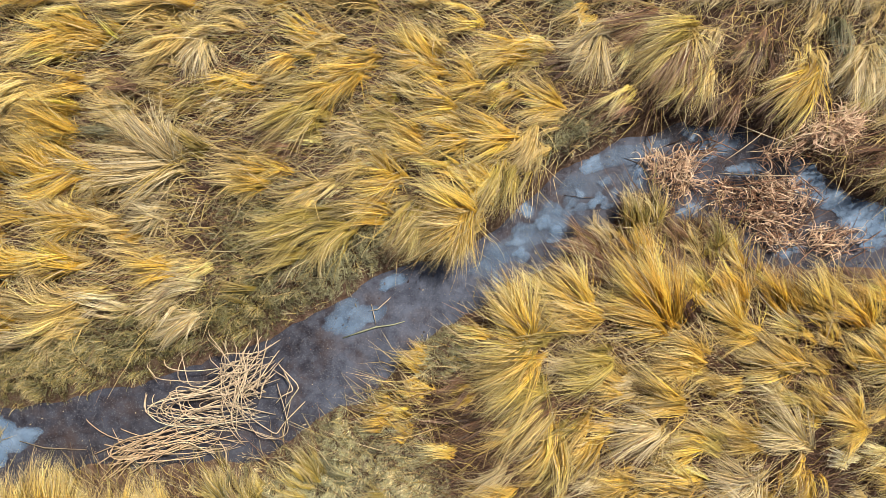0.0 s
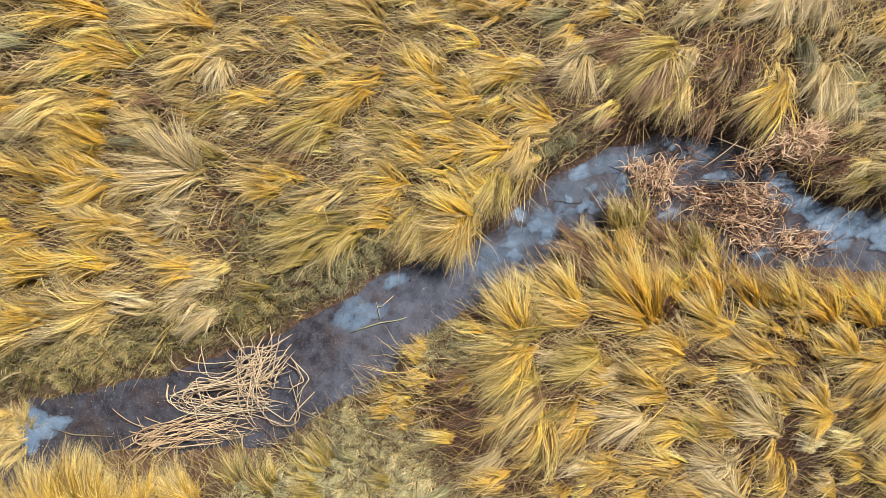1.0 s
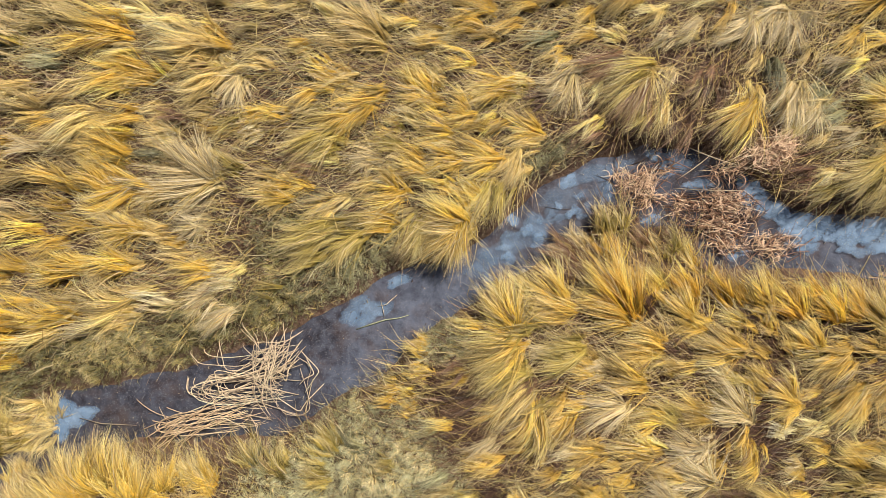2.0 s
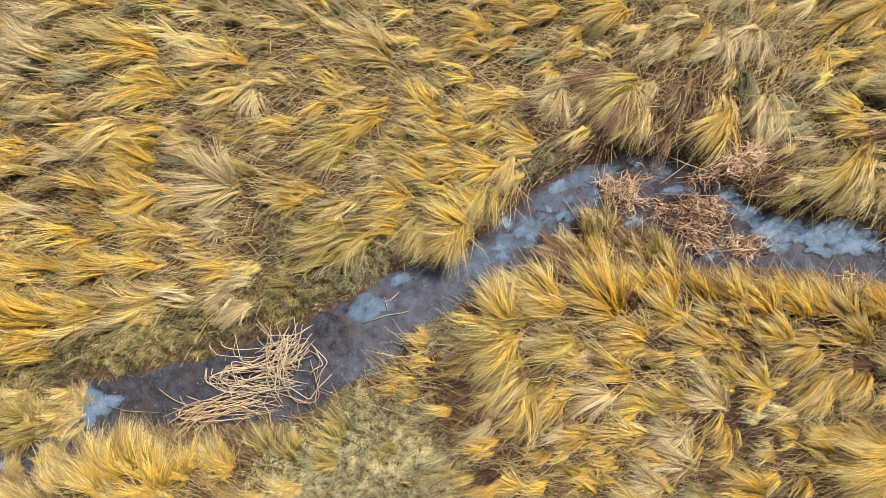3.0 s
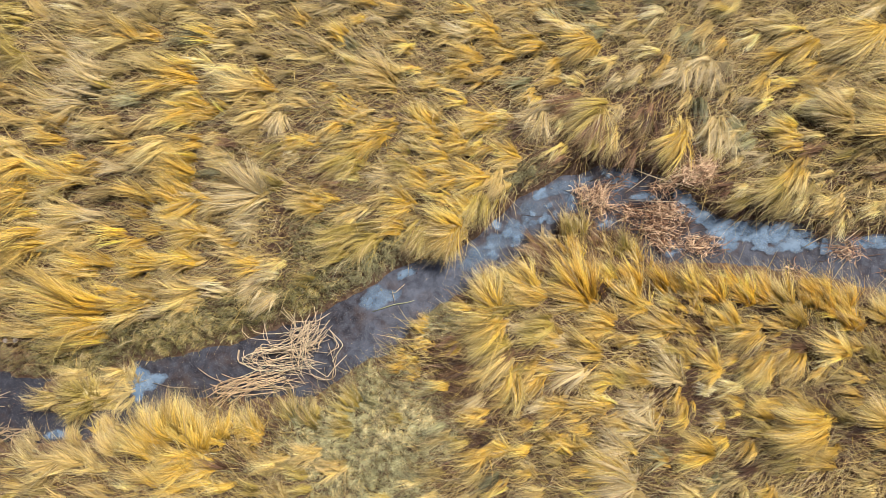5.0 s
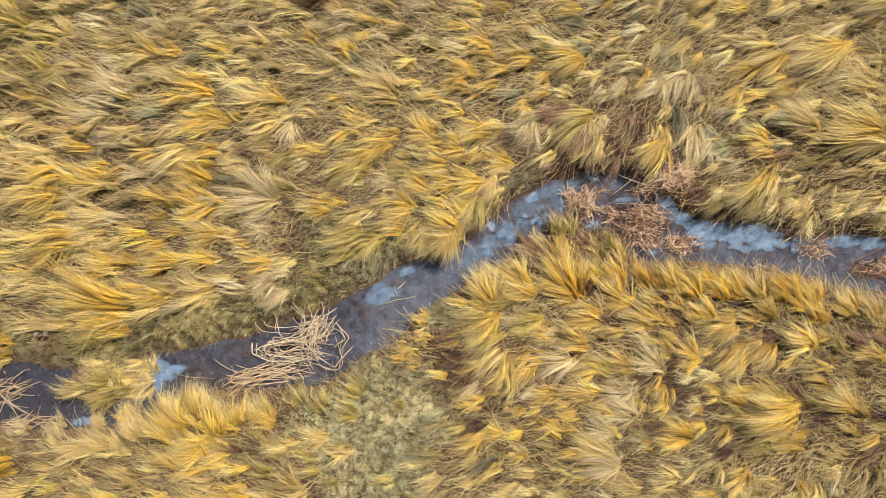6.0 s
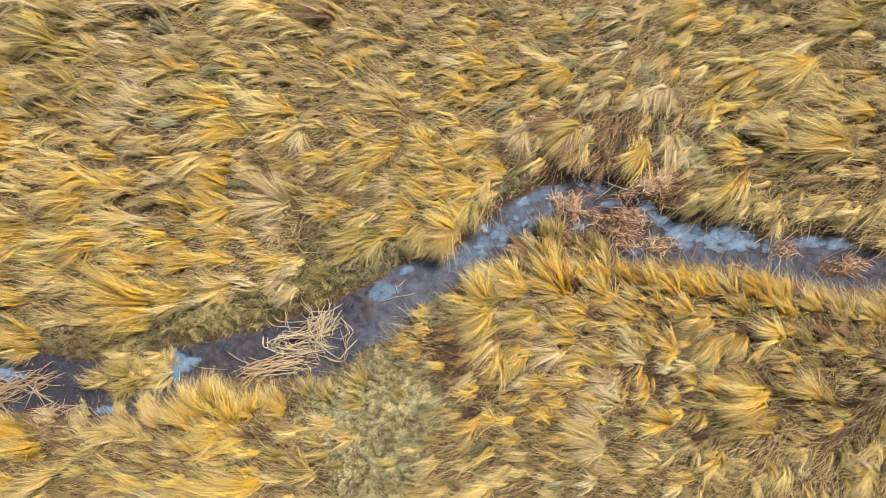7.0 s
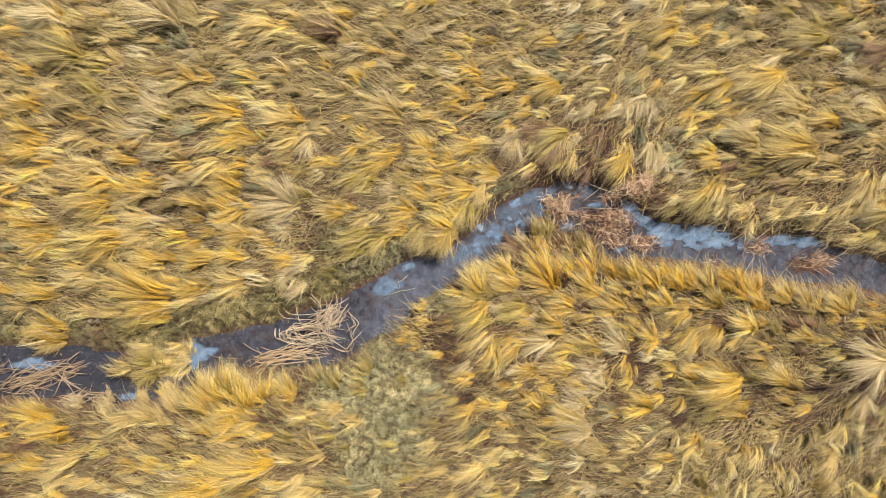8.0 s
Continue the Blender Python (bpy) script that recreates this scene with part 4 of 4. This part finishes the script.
dead_plant(3.903, 0.110, "thin dead twigs with few curled leaves crossing the stream",
           [(0.0, 0.1, 0.22, 0.10, 90, 0.14, 0.35, 70), (0.12, -0.12, 0.25, 0.12, 110, 0.10, 0.45, 20)], 30, 0.42)
dead_plant(4.690, -0.206, "dark sodden dead plant with pale curled leaf tips",
           [(0.0, 0.0, 0.30, 0.12, 190, 0.08, 0.10, 0), (0.15, 0.04, 0.2, 0.12, 80, 0.10, 0.7, 10)], 34, 0.4)
dead_plant(3.485, -0.235, "small withered plant among sedge at the water's edge", [(0.0, 0.0, 0.15, 0.08, 50, 0.08, 0.5, 0)], 8)
dead_plant(1.691, 0.682, "dark dead twigs and moss lying in the stream", [(0.0, 0.0, 0.20, 0.06, 40, 0.03, 0.25, 15)], 14, 0.3)

# bits of leaf and scum afloat
n = 5200
x, y = rng.uniform(-5.9, 6.0, n), rng.uniform(-2.0, 0.9, n)
brink = in_stream(x, y)
keep = (brink > 0.0) & (value_noise(x, y, 3.2, 12.0) + 0.35 * (brink < 0.1) > 0.45)
x, y = x[keep], y[keep]
n = len(x)
pig = jitter(pick(rng.rand(n), [(PALE, 2.5), (BROWN, 2.0), (MULCH, 2.5)]), 0.25) * np.array((0.66, 0.70, 0.85))
me = blades("floating_debris", np.column_stack([x, y, np.full(n, WATER_Z + 0.006)]), rng.uniform(0, 6.3, n), 0.007 + 0.03 * rng.rand(n) ** 4, np.zeros(n), np.zeros(n),
            rng.normal(0, 0.6, n), 0.0085 * rng.uniform(0.4, 1.2, n), pig, 3, REED)
tagged(new("floating_debris", me), "small pale and brown leaf bits afloat on the water", "debris", kind="stuff")


def twig(points, width, colour, label):
    ob = strand("twig", [(x, y, WATER_Z + z) for x, y, z in points], width, width * 0.7, colour)
    return tagged(ob, label, "twig")


twig([(0.767, 0.375, 0.004), (0.883, 0.359, 0.012), (1.007, 0.355, 0.006)], 0.007, DARK, "dark thin sodden twig lying in the stream")
twig([(1.161, 0.637, 0.004), (1.269, 0.598, 0.012), (1.338, 0.552, 0.006)], 0.008, DARK, "dark thin sodden twig lying in the stream")
twig([(1.453, 0.710, 0.004), (1.537, 0.741, 0.012), (1.595, 0.779, 0.006)], 0.012, DARK, "dark thin sodden twig lying in the stream")
twig([(-0.436, -0.336, 0.006), (-0.522, -0.414, 0.02), (-0.592, -0.430, 0.006)], 0.007, TAN, "thin pale bent twig floating on the water")
twig([(-0.568, -0.383, 0.006), (-0.545, -0.468, 0.02), (-0.537, -0.523, 0.006)], 0.007, TAN * 0.8, "thin pale bent twig floating on the water")
twig([(-3.037, -1.339, 0.02), (-2.838, -1.377, 0.05), (-2.560, -1.399, 0.02)], 0.008, TAN * 0.5, "thin brown stem over the water")
twig([(4.965, -0.172, 0.01), (5.138, -0.070, 0.04), (5.195, 0.055, 0.08)], 0.010, TAN * 0.7, "thin curved pale stem over the water")
twig([(4.180, 0.247, 0.08), (4.006, 0.095, 0.05), (3.869, 0.200, 0.10)], 0.012, TAN, "thin curved pale stem over the water")
twig([(3.857, 0.283, 0.08), (3.868, 0.110, 0.05), (3.853, -0.029, 0.02)], 0.014, TAN, "pale stout stem over the water")
twig([(3.592, 0.021, 0.02), (3.731, 0.110, 0.05), (3.904, 0.200, 0.06)], 0.012, TAN, "pale stout stem over the water")
leaf = strand("floating_leaf", [(-0.768, -0.617, WATER_Z + 0.006), (-0.631, -0.570, WATER_Z + 0.010), (-0.533, -0.539, WATER_Z + 0.012), (-0.416, -0.523, WATER_Z + 0.010), (-0.334, -0.499, WATER_Z + 0.006)], 0.013, 0.004, np.array((0.38, 0.42, 0.29)))
tagged(leaf, "pale green reed leaf floating on the water", "leaf")


def film(x, y, rx, ry, turn=0.0, body=1.0):
    """A thin skin of pale film on the water, with a ragged scalloped rim that thins out."""
    m, rings = 56, 4
    ph, am = rng.uniform(0, 6.3, 6), rng.uniform(0.06, 0.20, 4)
    lobes = rng.randint(6, 11)
    c, s = math.cos(radians(turn)), math.sin(radians(turn))
    verts, thick = [(0.0, 0.0, 0.0)], [0.8]
    for q in range(1, rings + 1):
        f = q / rings
        for k in range(m):
            a = 2 * math.pi * k / m
            r = 0.92 + sum(am[i] * math.sin((i + 1) * a + ph[i]) for i in range(4)) + 0.14 * abs(math.sin(lobes * a / 2 + ph[4])) + 0.05 * math.sin(17 * a + ph[5])
            u, v = rx * r * f * math.cos(a), ry * r * f * math.sin(a)
            verts.append((c * u - s * v, s * u + c * v, -0.0004 * f))
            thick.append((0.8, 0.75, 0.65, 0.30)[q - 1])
    faces = [(0, 1 + k, 1 + (k + 1) % m) for k in range(m)]
    for q in range(rings - 1):
        o = 1 + q * m
        faces += [(o + k, o + m + k, o + m + (k + 1) % m, o + (k + 1) % m) for k in range(m)]
    me = mesh_of("surface_film", verts, faces, [FILM], True)
    me.attributes.new("thickness", "FLOAT", "POINT").data.foreach_set("value", [body * q for q in thick])
    ob = new("surface_film", me)
    ob.location = (x, y, WATER_Z + 0.0035 + 0.0003 * len(FILMS))
    FILMS.append(ob)
    return tagged(ob, "thin pale blue scalloped film floating on the stream water", "water film", "films on the water")


FILMS = []
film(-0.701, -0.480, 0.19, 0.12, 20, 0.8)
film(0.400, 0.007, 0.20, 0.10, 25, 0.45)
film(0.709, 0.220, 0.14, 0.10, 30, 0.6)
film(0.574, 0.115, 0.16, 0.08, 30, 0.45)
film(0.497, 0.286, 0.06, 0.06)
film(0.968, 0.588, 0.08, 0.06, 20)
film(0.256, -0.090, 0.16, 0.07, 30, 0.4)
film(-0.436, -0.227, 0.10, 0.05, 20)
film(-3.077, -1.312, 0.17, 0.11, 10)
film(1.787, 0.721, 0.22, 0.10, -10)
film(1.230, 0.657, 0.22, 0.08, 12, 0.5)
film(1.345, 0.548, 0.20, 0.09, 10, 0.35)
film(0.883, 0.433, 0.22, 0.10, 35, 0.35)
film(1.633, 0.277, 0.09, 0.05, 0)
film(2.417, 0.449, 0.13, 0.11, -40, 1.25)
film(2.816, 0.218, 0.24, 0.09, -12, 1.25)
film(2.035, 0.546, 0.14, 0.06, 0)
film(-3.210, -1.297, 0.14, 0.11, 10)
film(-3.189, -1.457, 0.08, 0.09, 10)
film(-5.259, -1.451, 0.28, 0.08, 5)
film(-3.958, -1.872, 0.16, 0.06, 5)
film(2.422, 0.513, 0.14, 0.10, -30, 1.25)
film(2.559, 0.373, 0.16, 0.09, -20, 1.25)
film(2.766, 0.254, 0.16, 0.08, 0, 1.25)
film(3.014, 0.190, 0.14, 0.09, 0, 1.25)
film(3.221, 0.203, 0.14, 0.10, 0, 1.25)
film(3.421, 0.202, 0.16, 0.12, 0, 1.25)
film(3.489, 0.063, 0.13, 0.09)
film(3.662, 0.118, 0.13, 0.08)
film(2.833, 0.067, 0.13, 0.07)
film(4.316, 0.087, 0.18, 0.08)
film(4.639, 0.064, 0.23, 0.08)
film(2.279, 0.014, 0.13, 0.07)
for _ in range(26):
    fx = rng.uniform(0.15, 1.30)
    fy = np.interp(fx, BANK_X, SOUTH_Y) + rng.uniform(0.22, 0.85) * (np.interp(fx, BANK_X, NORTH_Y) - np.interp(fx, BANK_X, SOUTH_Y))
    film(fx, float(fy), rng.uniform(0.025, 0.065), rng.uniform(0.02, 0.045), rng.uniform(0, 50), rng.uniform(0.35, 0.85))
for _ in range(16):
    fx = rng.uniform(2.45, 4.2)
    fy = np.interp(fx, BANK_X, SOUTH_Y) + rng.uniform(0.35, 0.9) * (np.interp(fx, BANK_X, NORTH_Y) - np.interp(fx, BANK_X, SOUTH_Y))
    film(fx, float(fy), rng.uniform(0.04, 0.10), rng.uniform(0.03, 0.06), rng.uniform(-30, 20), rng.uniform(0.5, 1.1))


def stone(x, y, r):
    bm = bmesh.new()
    bmesh.ops.create_icosphere(bm, subdivisions=3, radius=r)
    for v in bm.verts:
        v.co *= 1 + 0.35 * noise.noise(v.co * (1.6 / r) + Vector((x * 9, y * 9, 0)))
        v.co.z *= 0.6
    me = bpy.data.meshes.new("stone")
    bm.to_mesh(me)
    bm.free()
    me.materials.append(STONE)
    me.polygons.foreach_set("use_smooth", [True] * len(me.polygons))
    ob = new("stone", me)
    ob.location = (x, y, float(height(x, y)) + r * 0.35 + 0.03)
    return tagged(ob, "small pale rough stone half sunk in bank turf", "stone", "stones on the bank")


stone(-4.434, -0.882, 0.022)
stone(-4.330, -0.876, 0.026)
stone(-4.220, -0.808, 0.03)
